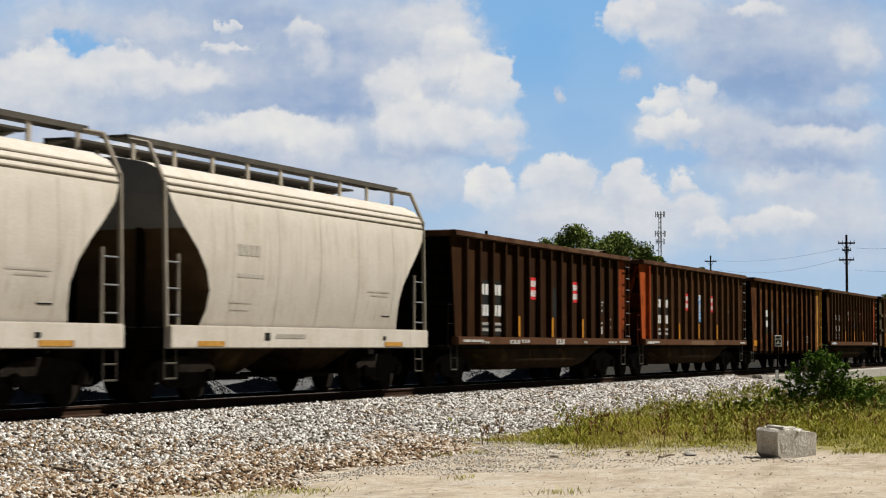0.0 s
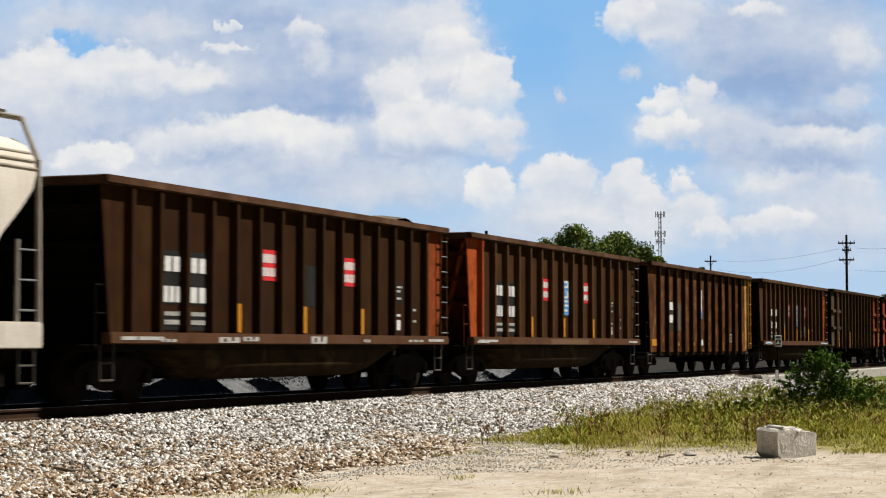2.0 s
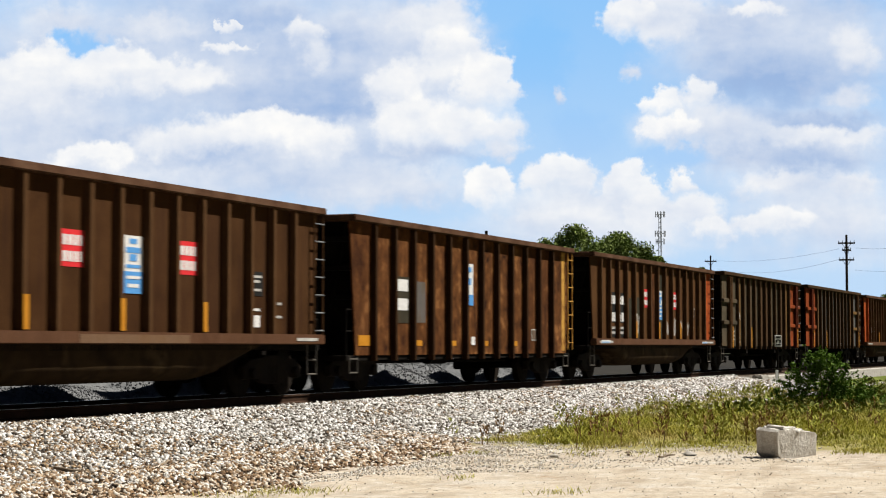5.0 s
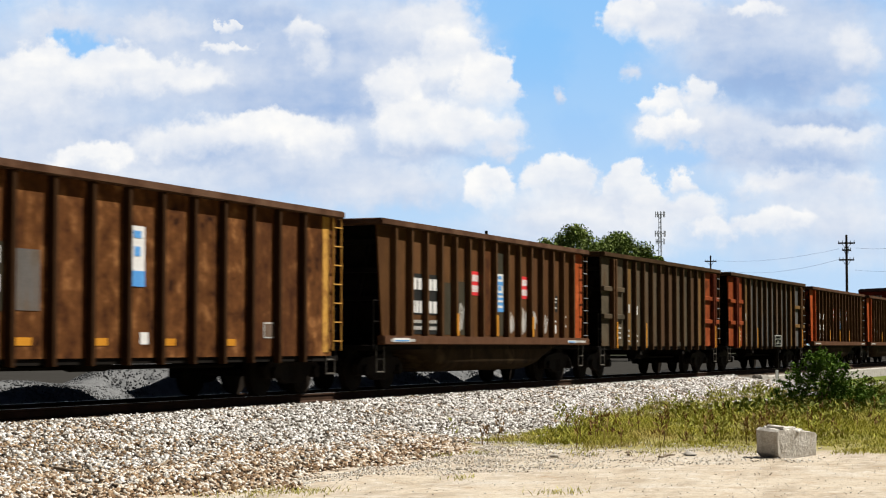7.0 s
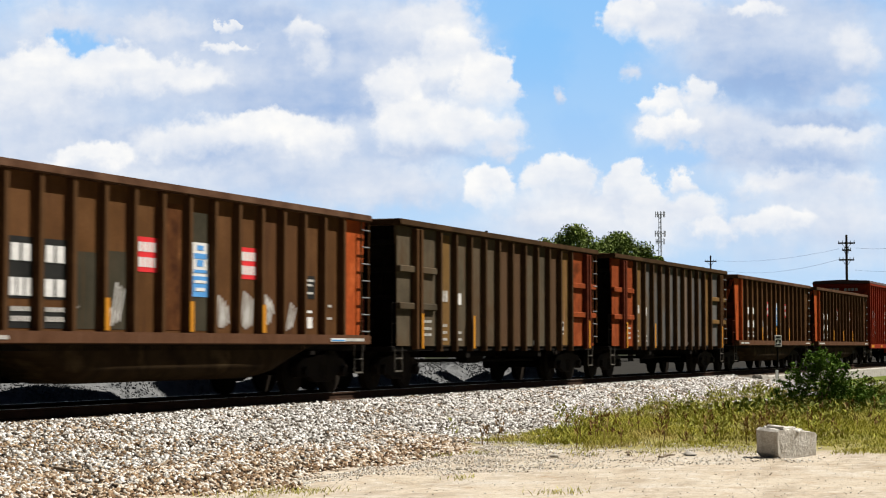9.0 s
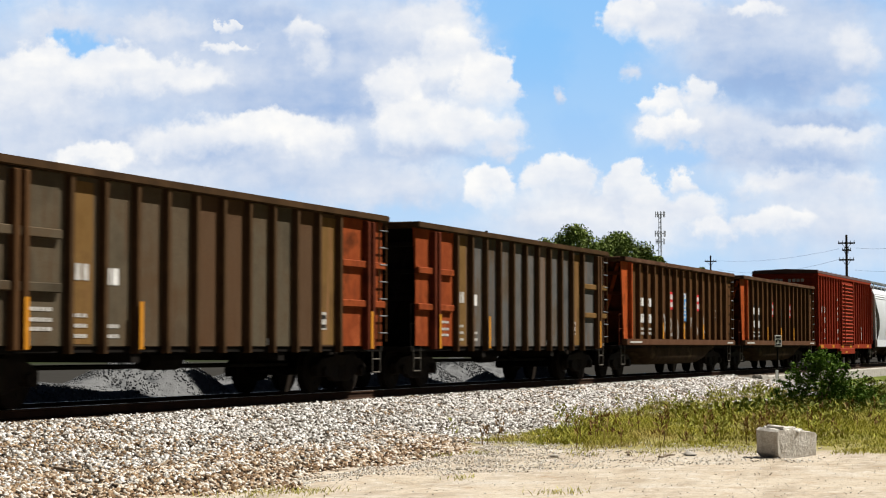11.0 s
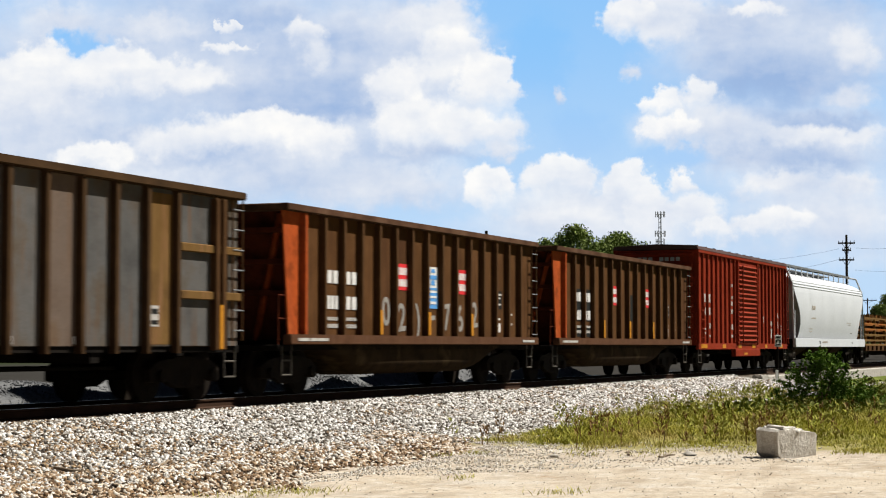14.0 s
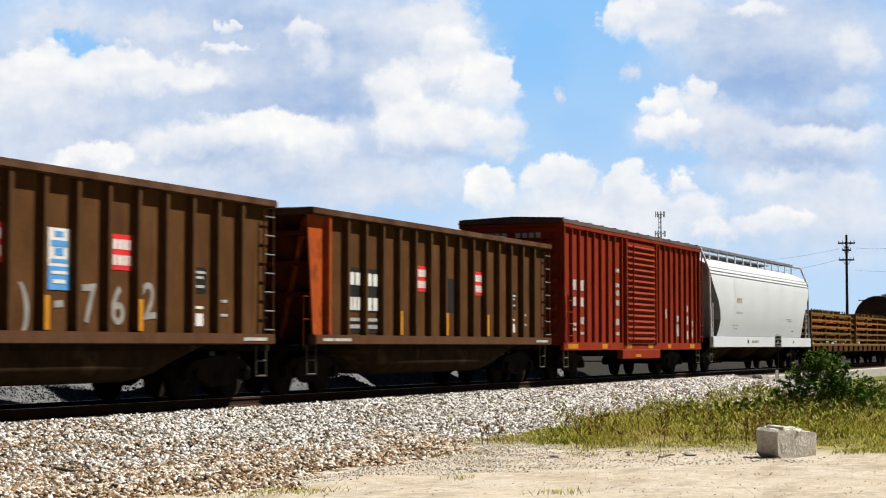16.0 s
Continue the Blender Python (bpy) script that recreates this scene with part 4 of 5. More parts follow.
g = build_gondola("dark brown ribbed open coal car with two red signs", 40.45, wall="brown_dark", rib="rib_dark", lead="brown_dark", trail="orange_grimy", heap=((6.5, 1.2, .36), (12.5, 1.6, .45)))
brown_marks(g, False)
for x, w, z, h in ((1.6, .5, 1.04, .05), (3.6, .75, 1.03, .1), (4.5, .6, 1.06, .08), (7.3, .7, 1.02, .14), (12.2, .8, 1.06, .05), (9.8, .3, 1.05, .06)):
    plate(g, "worn_label", x, x + w, z, z + h, -1.652, M["chalk"], "scuffed pale label", [(.2, .35, .2, .8, M["sill"]), (.6, .72, .3, 1.0, M["sill"])])
g = build_gondola("brown ribbed open coal car with faded orange leading end", 56.6, wall="brown_mid", lead="orange", trail="brown_mid", heap=((6, 1.0, .3),))
brown_marks(g, True)
plate(g, "grey_patch", 5.8, 9.2, 1.02, 1.16, -1.652, M["grey_panel"], "blue-grey touched-up stretch of sill")
plate(g, "worn_label", .25, 1.1, 1.05, 1.1, -1.654, M["chalk"])


def rusty_marks(car):
    y = -1.474
    plate(car, "reflector", .42, 1.02, .98, 1.2, y - .01, M["amber"], "amber reflector strip")
    for x in (3.4, 5.5, 7.65, 9.8):
        plate(car, "reflector", x + .05, x + .5, .98, 1.1, y, M["amber"], "amber reflector strip")
    plate(car, "placard", 6.65, 7.12, 1.95, 2.95, y, M["mark"], "white and blue upright sign", [(.25, .75, .8, .92, M["blue_mark"]), (.3, .7, .5, .66, M["blue_mark"]), (0, 1, 0, .26, M["blue_mark"])])
    plate(car, "grey_patch", 3.4, 4.1, 1.5, 2.42, y, M["grey_panel"], "grey repainted patch")
    base = plate(car, "dark_patch", 2.3, 3.16, 1.48, 2.5, y, M["faded"], "dark repainted patch under the lettering")
    for z in (2.18, 1.76):
        part("lettering", boxes((2.38, 3.06, y - .012, y - .007, z, z + .26)), M["mark"], base)
    plate(car, "white_label", 7.0, 7.25, 1.0, 1.2, y, M["mark"])
    plate(car, "data_panel", 11.4, 11.85, 1.12, 1.42, y, M["chalk"], "", [(.08, .92, .1, .9, M["grey_panel"])])


g = build_gondola("heavily rusted ribbed open car with yellow end ladder", 72.7, top=3.7, base=.78, sill=False, tub=False, ribs=12, first=1.12, last=12.95, wall="rust", rib="rib_dark",
                  lead="rust", trail="rust", rim="brown_rim", lade="yellow")
rusty_marks(g)
plate(g, "yellow_strip", 13.92, 14.24, .85, 3.56, -1.483, M["yellow"], "worn yellow strip beside the ladder")
g = build_gondola("brown ribbed open coal car with signs and white scrawl", 89.31, lead="brown", trail="orange", heap=((6.5, 1.2, .38), (3, 1, .3)))
brown_marks(g, True)
plate(g, "worn_label", .5, 1.4, 1.06, 1.15, -1.654, M["mark"], "pale blue and white label", [(.05, .95, .2, .5, M["blue_mark"])])
plate(g, "worn_label", 12.6, 13.3, 1.06, 1.13, -1.654, M["mark"], "", [(.05, .95, .2, .6, M["blue_mark"])])
plate(g, "rust_patch", 6.32, 6.98, 1.24, 3.4, -1.472, M["rust"], "rust-stained panel")
for k in (3, 4):
    plate(g, "faded_patch", .96 + .8986 * k, 1.6 + .8986 * k, 1.24, 2.3 + .05 * k, -1.472, M["faded"], "faded olive repainted patch")
plate(g, "faded_patch", .96 + .8986 * 7, 1.6 + .8986 * 7, 1.24, 3.3, -1.4715, M["faded"])
SCRAWL = g


def grey_marks(car, lead, trail):
    """Door frames at both ends, bars across them, reflectors and labels of the grey-panelled cars."""
    y = -1.46
    for x0, x1, tone, bar in ((0.05, 2.2, lead, lead), (12.35, 14.5, trail, trail if trail == "orange_grimy" else "tan_panel")):
        part("end_panel", boxes((x0, x1, y - .035, y - .013, .98, 3.6)), M[tone], car)
        for z in (1.78, 2.6):
            part("cross_bar", soft(boxes((x0, x1, y - .12, y - .036, z, z + .15)), .015, 1), M[bar], car)
        for x in ((x0 + .9, x0 + 1.15) if x0 < 1 else (x0 + 1.2, x0 + 1.45)):
            part("door_post", soft(boxes((x - .07, x + .07, y - .17, y - .036, .9, 3.58)), .015, 1), M["red_end" if tone == "orange_grimy" else "rib"], car)
    for x in (1.13, 4.36, 13.6):
        plate(car, "reflector", x, x + .12, .92, 1.7, -1.64, M["amber"], "upright amber reflector strip")
    plate(car, "tan_panel", 2.45, 3.2, 1.0, 3.55, y - .013, M["tan_panel"], "tan primed panel")
    plate(car, "tan_panel", 11.3, 12.2, 1.0, 3.55, y - .013, M["tan_panel"], "tan primed panel")
    stencil(car, 2.45, 2.0, .65, y - .02, [(0, .26, 3)], M["chalk"])
    stencil(car, 3.5, 1.95, .5, y - .012, [(0, .27, 2)], M["mark"])
    stencil(car, 1.45, 1.2, .6, y - .036, [(0, .06, 4), (.14, .06, 4), (.3, .06, 4)], M["chalk"])
    stencil(car, 2.55, 1.1, .5, y - .02, [(0, .06, 4), (.16, .06, 4), (.32, .06, 3)], M["chalk"])
    stencil(car, 3.5, 1.1, .5, y - .012, [(0, .06, 4), (.16, .06, 4)], M["chalk"])
    for x in (7.4, 9.2):
        plate(car, "white_label", x, x + .18, 1.0, 1.12, y - .012, M["mark"])
    plate(car, "data_panel", 11.5, 11.75, 1.3, 1.65, y - .02, M["chalk"], "", [(.1, .9, .1, .3, M["dark_mark"]), (.1, .9, .6, .85, M["dark_mark"])])


for start, lead, trail in ((105.55, "olive_panel", "orange_grimy"), (121.86, "orange_grimy", "grey_panel")):
    g = build_gondola("grey-brown ribbed open car with tall panelled ends" if lead != "orange_grimy" else "grey ribbed open car with orange panelled leading end", start, length=14.55, top=3.76, base=.97,
                      sill=False, tub=False, ribs=11, first=2.45, last=12.25, wall="olive_panel" if lead == "olive_panel" else "grey_panel", rib="rib_tan", lead=lead, trail=trail, rim="rib_tan", panels=True)
    grey_marks(g, lead, trail)
g = build_gondola("brown ribbed open coal car with orange leading end and white scrawl", 138.2, lead="orange", trail="brown", heap=((8, 1.0, .28),))
brown_marks(g, True, False)
SCRAWL_LARGE = g
g = build_gondola("brown ribbed open coal car with orange leading end, two signs", 154.46, lead="orange", trail="brown", heap=((11.5, .8, .36),))
brown_marks(g, False)


def build_boxcar(start, length=15.5):
    car = new_car("boxcar", "red oxide boxcar with ribbed sides and a corrugated sliding door", "boxcar", start)
    y0, base, eave = 1.5, 1.0, 4.37
    part("body", boxes((.05, length - .05, -y0 + .03, y0 - .03, base, eave - .02)), M["boxcar"], car)
    for s in (-1, 1):
        y = s * y0
        part("eave_rail", soft(boxes((0, length, y - .06, y + .06, eave - .1, eave + .04)), .015, 1), M["boxcar"], car)
        part("side_sill", boxes((0, length, y - .05, y + .05, base - .14, base + .08)), M["boxcar"], car)
        part("door_sill", soft(boxes((5.6, 9.9, y - .09, y + .09, base - .42, base - .13)), .02, 1), M["boxcar"], car)
        xs = [.12, .8, 1.5, 2.2, 2.9, 3.6, 4.3, 5.0, 5.75] + [10.0, 10.7, 11.4, 12.1, 12.8, 13.5, 14.2, 14.85, 15.38]
        for x in xs:
            part("rib", soft(boxes((x - .05, x + .05, y - .05, y + .05, base + .08, eave - .1)), .02, 1), M["boxcar"], car)
        door = part("sliding_door", boxes((6.0, 9.3, y - .09, y + .09, base + .05, eave - .2)), M["boxcar"], car, "ribbed red sliding door")
        for i in range(17):
            z = base + .18 + i * .178
            part("corrugation", prism(bmesh.new(), [(y - .15, z), (y - .09, z - .06), (y + .09, z - .06), (y + .15, z), (y + .09, z + .06), (y - .09, z + .06)], "x", 6.12, 9.18), M["boxcar"], door)
        for x in (5.95, 9.35):
            part("door_track", boxes((x - .05, x + .05, y - .14, y + .14, base + .02, eave - .12)), M["boxcar"], door)
        part("locking_bar", rods(.025, ((6.5, y + s * .18, base + .1), (6.5, y + s * .18, eave - .3))), M["boxcar"], door)
    bm = prism(bmesh.new(), [(-1.57, eave + .02), (1.57, eave + .02), (1.52, eave + .14), (0, eave + .2), (-1.52, eave + .14)], "x", -.05, length + .05)
    roof = part("roof", bm, M["boxcar_roof"], car, "dark ridged roof")
    for i in range(13):
        x = .2 + (length - .4) * i / 12
        part("roof_rib", prism(bmesh.new(), [(-1.5, eave + .1), (-1.5, eave + .17), (0, eave + .23), (1.5, eave + .17), (1.5, eave + .1)], "x", x - .04, x + .04), M["boxcar_roof"], roof)
    for x, s in ((.04, -1), (length - .04, 1)):
        end = part("end_wall", boxes((x - .03, x + .03, -1.46, 1.46, base, eave)), M["boxcar"], car, "corrugated red end wall")
        for i in range(9):
            z = base + .25 + i * .36
            part("end_rib", soft(boxes((min(x, x + s * .1), max(x, x + s * .1), -1.35, 1.35, z, z + .16)), .04, 1), M["boxcar"], end)
    for i in (0, 1, 2, 3, 5, 6, 7, 8):
        part("stencil", boxes((-.075, -.062, -.9 + .2 * i, -.76 + .2 * i, 3.98, 4.12)), M["chalk"], car)
    y = -1.475
    for x, z, w, rows in ((.95, 2.55, .42, [(0, .3, 1)]), (1.65, 2.55, .42, [(0, .3, 1)]), (.95, 2.1, .42, [(0, .26, 1)]), (1.65, 2.1, .42, [(0, .26, 1)]), (.95, 1.4, .4, [(0, .08, 2), (.15, .08, 2)]),
                          (1.65, 1.3, .4, [(0, .08, 2), (.3, .2, 2)]), (5.15, 1.3, .45, [(.0, .1, 3), (.3, .2, 2), (.9, .16, 3), (1.2, .16, 3), (1.45, .12, 2), (1.9, .12, 2)]),
                          (10.9, 1.9, .25, [(0, .3, 1)]), (12.2, 1.3, .5, [(0, .4, 2), (.5, .2, 2)]), (13.7, 1.2, .3, [(0, .3, 1), (.5, .3, 1), (.95, .2, 1)]), (14.35, 1.25, .3, [(0, .3, 1), (.4, .2, 2)])):
        stencil(car, x, z, w, y, rows, M["chalk"])
    for x, w in ((.35, .9), (3.6, .5), (6.2, .5), (8.6, .6), (11.0, .4), (13.9, .6)):
        plate(car, "reflector", x, x + w, base - .1, base + .04, -1.552, M["amber"], "amber reflector strip")
    plate(car, "reflector", 7.0, 7.6, base - .36, base - .28, -1.592, M["amber"])
    ladder(car, .15, .55, -1.62, base + .1, 2.4, 4, M["boxcar"], M["boxcar"])
    ladder(car, length - .5, length - .1, -1.62, base + .1, 4.2, 8, M["boxcar"], M["boxcar"])
    part("centre_sill", boxes((-.2, length + .2, -.3, .3, .66, base - .01)), M["under"], car)
    part("crossbearer", boxes((3.6, 3.8, -1.4, 1.4, .72, base), (11.6, 11.8, -1.4, 1.4, .72, base)), M["under"], car)
    for x in (.1, length - .5):
        part("step", rods(.018, ((x, -1.5, .9), (x, -1.5, .4)), ((x + .4, -1.5, .9), (x + .4, -1.5, .4)), ((x, -1.5, .4), (x + .4, -1.5, .4)), ((x, -1.5, .65), (x + .4, -1.5, .65))), M["walkway"], car)
    for at in (2.1, length - 2.1):
        build_truck(car, at)
    build_ends(car, length)
    return car


build_boxcar(170.4)
hop = build_hopper("clean white three-bay covered hopper car with a grey leading end", 187.4, 18.57, "white", "white", "hopper_grey", top=4.3, bays=3, walk_z=4.62, board="galv")
hopper_marks(hop, 18.57, FAINT, False)


def build_flatcar(start, length=27.0):
    car = new_car("flatcar", "long rusty flatcar with a wooden deck", "flatcar", start)
    part("deck", soft(boxes((0, length, -1.45, 1.45, .98, 1.1)), .02, 1), M["rack_tan"], car, "dusty tan deck edge")
    for s in (-1, 1):
        part("side_sill", boxes((.05, length - .05, s * 1.4 - .06, s * 1.4 + .06, .72, .979)), M["rib"], car)
        for i in range(18):
            x = .6 + i * 1.5
            part("stake_pocket", boxes((x - .08, x + .08, s * 1.5 - .05, s * 1.5 + .05, .74, .975)), M["rib"], car)
    part("centre_sill", boxes((-.2, length + .2, -.3, .3, .45, .72)), M["under"], car)
    for at in (1.9, length - 1.9):
        build_truck(car, at)
    build_ends(car, length)
    return car


def build_rack(start):
    """A stack of open steel frames chained on the flatcar."""
    rack = tagged(new("steel_frame_stack"), "stack of rusty orange steel frames on the flatcar", "steel frames")
    CARS.append((rack, start))
    for x in (0, 3.6, 7.2, 10.6):
        for y in (-1.3, 1.3):
            part("upright", soft(boxes((x - .06, x + .06, y - .06, y + .06, 1.1, 2.62)), .01, 1), M["rack_tan"], rack)
    rng = random.Random(8)
    for lvl in range(5):
        z = 1.25 + lvl * .3
        for y in (-1.3, -.4, .4, 1.3):
            part("long_beam", boxes((-.2, 10.8, y - .07, y + .07, z, z + .09)), M["rack" if lvl in (2, 3) else "rack_tan"], rack)
        for i in range(9):
            x = rng.uniform(.2, 10.2)
            part("cross_beam", boxes((x - .08, x + .08, -1.28, 1.28, z + .09, z + .24)), M["rack" if rng.random() < .5 else "rib_tan"], rack)
    for i in range(14):
        x = .3 + i * .75
        part("stake_end", boxes((x - .03, x + .03, -1.32, -1.26, 2.54, 2.72)), M["rack_tan"], rack)
    return rack


def build_tank(start, length=14.0):
    car = new_car("tank_car", "dark grimy tank car behind the flatcar", "tank car", start)
    bm = rod(bmesh.new(), (.6, 0, 2.62), (length - .6, 0, 2.62), 1.42, 40)
    part("shell", soft(bm, .2, 3), M["boxcar_roof"], car)
    for x in (1.6, length - 1.6):
        part("saddle", prism(bmesh.new(), [(-1.2, 1.0), (1.2, 1.0), (1.2, 1.85), (.8, 1.45), (0, 1.22), (-.8, 1.45), (-1.2, 1.85)], "x", x - .2, x + .2), M["under"], car)
        build_truck(car, x)
    part("centre_sill", boxes((-.2, length + .2, -.3, .3, .7, 1.0)), M["under"], car)
    part("dome", rods(.35, ((length / 2, 0, 3.95), (length / 2, 0, 4.3)), n=16), M["boxcar_roof"], car)
    part("end_rail", rods(.02, ((0, -1.4, 1.0), (0, -1.4, 2.1)), ((0, -1.4, 2.1), (0, 1.4, 2.1)), ((0, 1.4, 2.1), (0, 1.4, 1.0))), M["galv"], car)
    part("platform", boxes((-.1, 1.2, -1.45, 1.45, .92, 1.0)), M["under"], car)
    build_ends(car, length)
    return car


build_flatcar(207.4)
build_rack(207.8)
build_rack(220.2)
build_tank(235.6)


# ---- beside the track ----
def build_bridge_wall():
    wall = part("bridge_parapet", soft(boxes((68.2, 150, -3.0, -2.6, -.8, -.14)), .02, 1), M["concrete"], None)
    tagged(wall, "long weathered concrete edge beam of the rail bridge", "bridge wall", kind="structure")
    end = part("abutment", soft(boxes((67.1, 68.22, -3.1, -2.72, -1.9, -.08)), .04, 2), M["concrete"], None)
    tagged(end, "square concrete end block of the bridge", "bridge wall", kind="structure")
    lip = part("bridge_ledge", soft(boxes((70.5, 150, -3.1, -2.7, -1.25, -.82)), .02, 1), M["concrete"], wall)
    return wall


build_bridge_wall()


def build_sign():
    x, y = 68.4, -3.4
    sign = tagged(new("track_sign"), "small square white sign on a thin dark post", "sign")
    sign.location = (x, y, 0)
    part("post", rods(.035, ((0, 0, -1.3), (0, 0, 1.4))), M["under"], sign)
    board = part("board", soft(boxes((-.17, .17, -.045, -.03, .95, 1.38)), .004, 1), M["mark"], sign, "white board with dark marks")
    part("mark", boxes((-.13, .13, -.052, -.047, 1.27, 1.34), (-.13, .13, -.052, -.047, 1.0, 1.05), (-.13, -.05, -.052, -.047, 1.1, 1.21), (.05, .13, -.052, -.047, 1.1, 1.21),
                       (-.05, .05, -.052, -.047, 1.18, 1.22)), M["dark_mark"], board)
    part("marker_panel", soft(boxes((-.16, -.02, -.06, -.04, -.42, .1)), .004, 1), M["mark"], sign, "white marker panel")
    sign.rotation_euler = (0, 0, radians(-35))
    return sign


build_sign()


def build_block():
    """A broken block: squared faces with chipped edges, loose slabs of its torn top still on it."""
    def rough(bm, cuts, coarse, fine_, seed):
        bmesh.ops.subdivide_edges(bm, edges=bm.edges[:], cuts=cuts, use_grid_fill=True)
        for v in bm.verts:
            v.co += noise.noise_vector(v.co * 4.0 + Vector((seed, 0, 0))) * coarse + noise.noise_vector(v.co * 21.0 + Vector((seed, 5, 0))) * fine_
        return bm

    bm = prism(bmesh.new(), [(-.4, .06), (-.3, 0), (.42, .0), (.42, .35), (.38, .38), (-.4, .41), (-.44, .37)], "y", -.18, .2)
    bmesh.ops.triangulate(bm, faces=bm.faces[:])
    rough(bm, 5, .012, .007, 1)
    block = finish("concrete_block", bm, M["block"])
    block.location, block.rotation_euler = (25.7, -12.31, lie(25.7, -12.31) - .02), (radians(3), radians(2), radians(-27))
    tagged(block, "broken pale concrete block at the road's edge", "concrete block")
    for i, (x, y, z, a, b, h, turn) in enumerate(((-.12, .02, .4, .2, .14, .045, 12), (.15, .06, .385, .13, .1, .04, -20), (.05, -.1, .385, .12, .06, .03, 30), (-.26, .1, .395, .08, .08, .03, 50))):
        slab = part("broken_top", rough(soft(boxes((-a, a, -b, b, -.02, h)), .015, 1), 2, .02, .008, i + 3), M["block"], block, "slab split off the top")
        slab.location, slab.rotation_euler = (x, y, z), (0, radians(4 - 3 * i), radians(turn))
    return block


build_block()


def leaves(rng, spots, size, up=0.3):
    """Folded four-cornered leaves at the spots, turned at random."""
    verts, faces = [], []
    for x, y, z in spots:
        s = size * rng.uniform(.6, 1.3)
        n = Vector((rng.gauss(0, 1), rng.gauss(0, 1), rng.gauss(up, 1))).normalized()
        a = n.orthogonal().normalized()
        a.rotate(Matrix.Rotation(rng.uniform(0, 6.28), 3, n))
        b = n.cross(a)
        c = Vector((x, y, z))
        i = len(verts)
        verts += [c - a * s, c + b * s * .42 + n * s * .15, c + a * s, c - b * s * .42 + n * s * .15]
        faces += [(i, i + 1, i + 2), (i, i + 2, i + 3)]
    return verts, faces


def build_bush(name, at, lumps, count, size, label, leaf, seed, stems=9, shoots=0, lift=.3):
    """A shrub or tree crown: limbs to each lump, leaves thickest near the lumps' skins."""
    rng = random.Random(seed)
    thing = tagged(new(name), label, "bush" if name == "bush" else "tree")
    thing.location = at
    bm = bmesh.new()
    for x, y, z, r in lumps[:stems]:
        mid = Vector((x * .35 + rng.uniform(-.1, .1) * r, y * .35, z * .45))
        rod(bm, (x * .06, y * .06, -.1), mid, .018 * (1 + z), 6, .012 * (1 + z))
        rod(bm, mid, (x, y, z), .012 * (1 + z), 5, .004 * (1 + z))
    part("branches", bm, M["bark"], thing)
    spots = []
    total = sum(r * r for *_, r in lumps)
    for x, y, z, r in lumps:
        for _ in range(int(count * r * r / total)):
            d = Vector((rng.gauss(0, 1), rng.gauss(0, 1), rng.gauss(0, 1))).normalized() * r * (rng.random() ** .38)
            d *= 1 + .45 * noise.noise((x + d.x * 1.7 / r, y + d.y * 1.7 / r, z + d.z * 1.7 / r))
            spots.append((x + d.x, y + d.y, z + d.z * .85))
    for _ in range(shoots):              # young shoots past the crown's skin
        x, y, z, r = rng.choice(lumps)
        way = Vector((rng.gauss(0, .7), rng.gauss(0, .7), rng.uniform(.25, 1.2))).normalized()
        reach = r * rng.uniform(1.1, 1.5) + .12
        for k in range(16):
            p = Vector((x, y, z)) + way * reach * (.5 + .5 * k / 15)
            spots.append((p.x + rng.gauss(0, .02), p.y + rng.gauss(0, .02), p.z + rng.gauss(0, .02)))
    v, f = leaves(rng, spots, size, lift)
    soup("crown", v, f, leaf, thing)
    return thing


rng = random.Random(11)
lumps = [(0, 0, 1.0, .42), (-.35, .1, .75, .45), (.4, -.1, .75, .45), (-.7, 0, .5, .38), (.8, .1, .45, .4), (.1, -.3, .45, .5), (0, .1, 1.32, .2), (-.25, 0, 1.2, .22), (.3, .1, 1.15, .24),
         (1.1, 0, .25, .3), (-.85, .1, .22, .32), (.55, 0, 1.0, .22), (-.55, 0, 1.0, .18), (.95, 0, .7, .18), (.05, 0, 1.5, .09), (-.2, 0, 1.42, .1), (.35, 0, 1.38, .09), (.62, 0, 1.22, .09), (-.6, 0, 1.18, .1), (-.85, 0, .85, .1), (1.2, 0, .55, .1), (1.3, 0, .35, .12), (-1.05, 0, .5, .1)]
# turned so that its broad side faces the road
lumps = [(x * .3 - y, -x * .95 + y * .2, z, r) for x, y, z, r in lumps]
build_bush("bush", (45.8, -9.15, lie(45.8, -9.15) - .02), lumps, 5200, .05, "dense dark green leafy bush in the weeds", M["leaf"], 21, shoots=110, lift=.8)


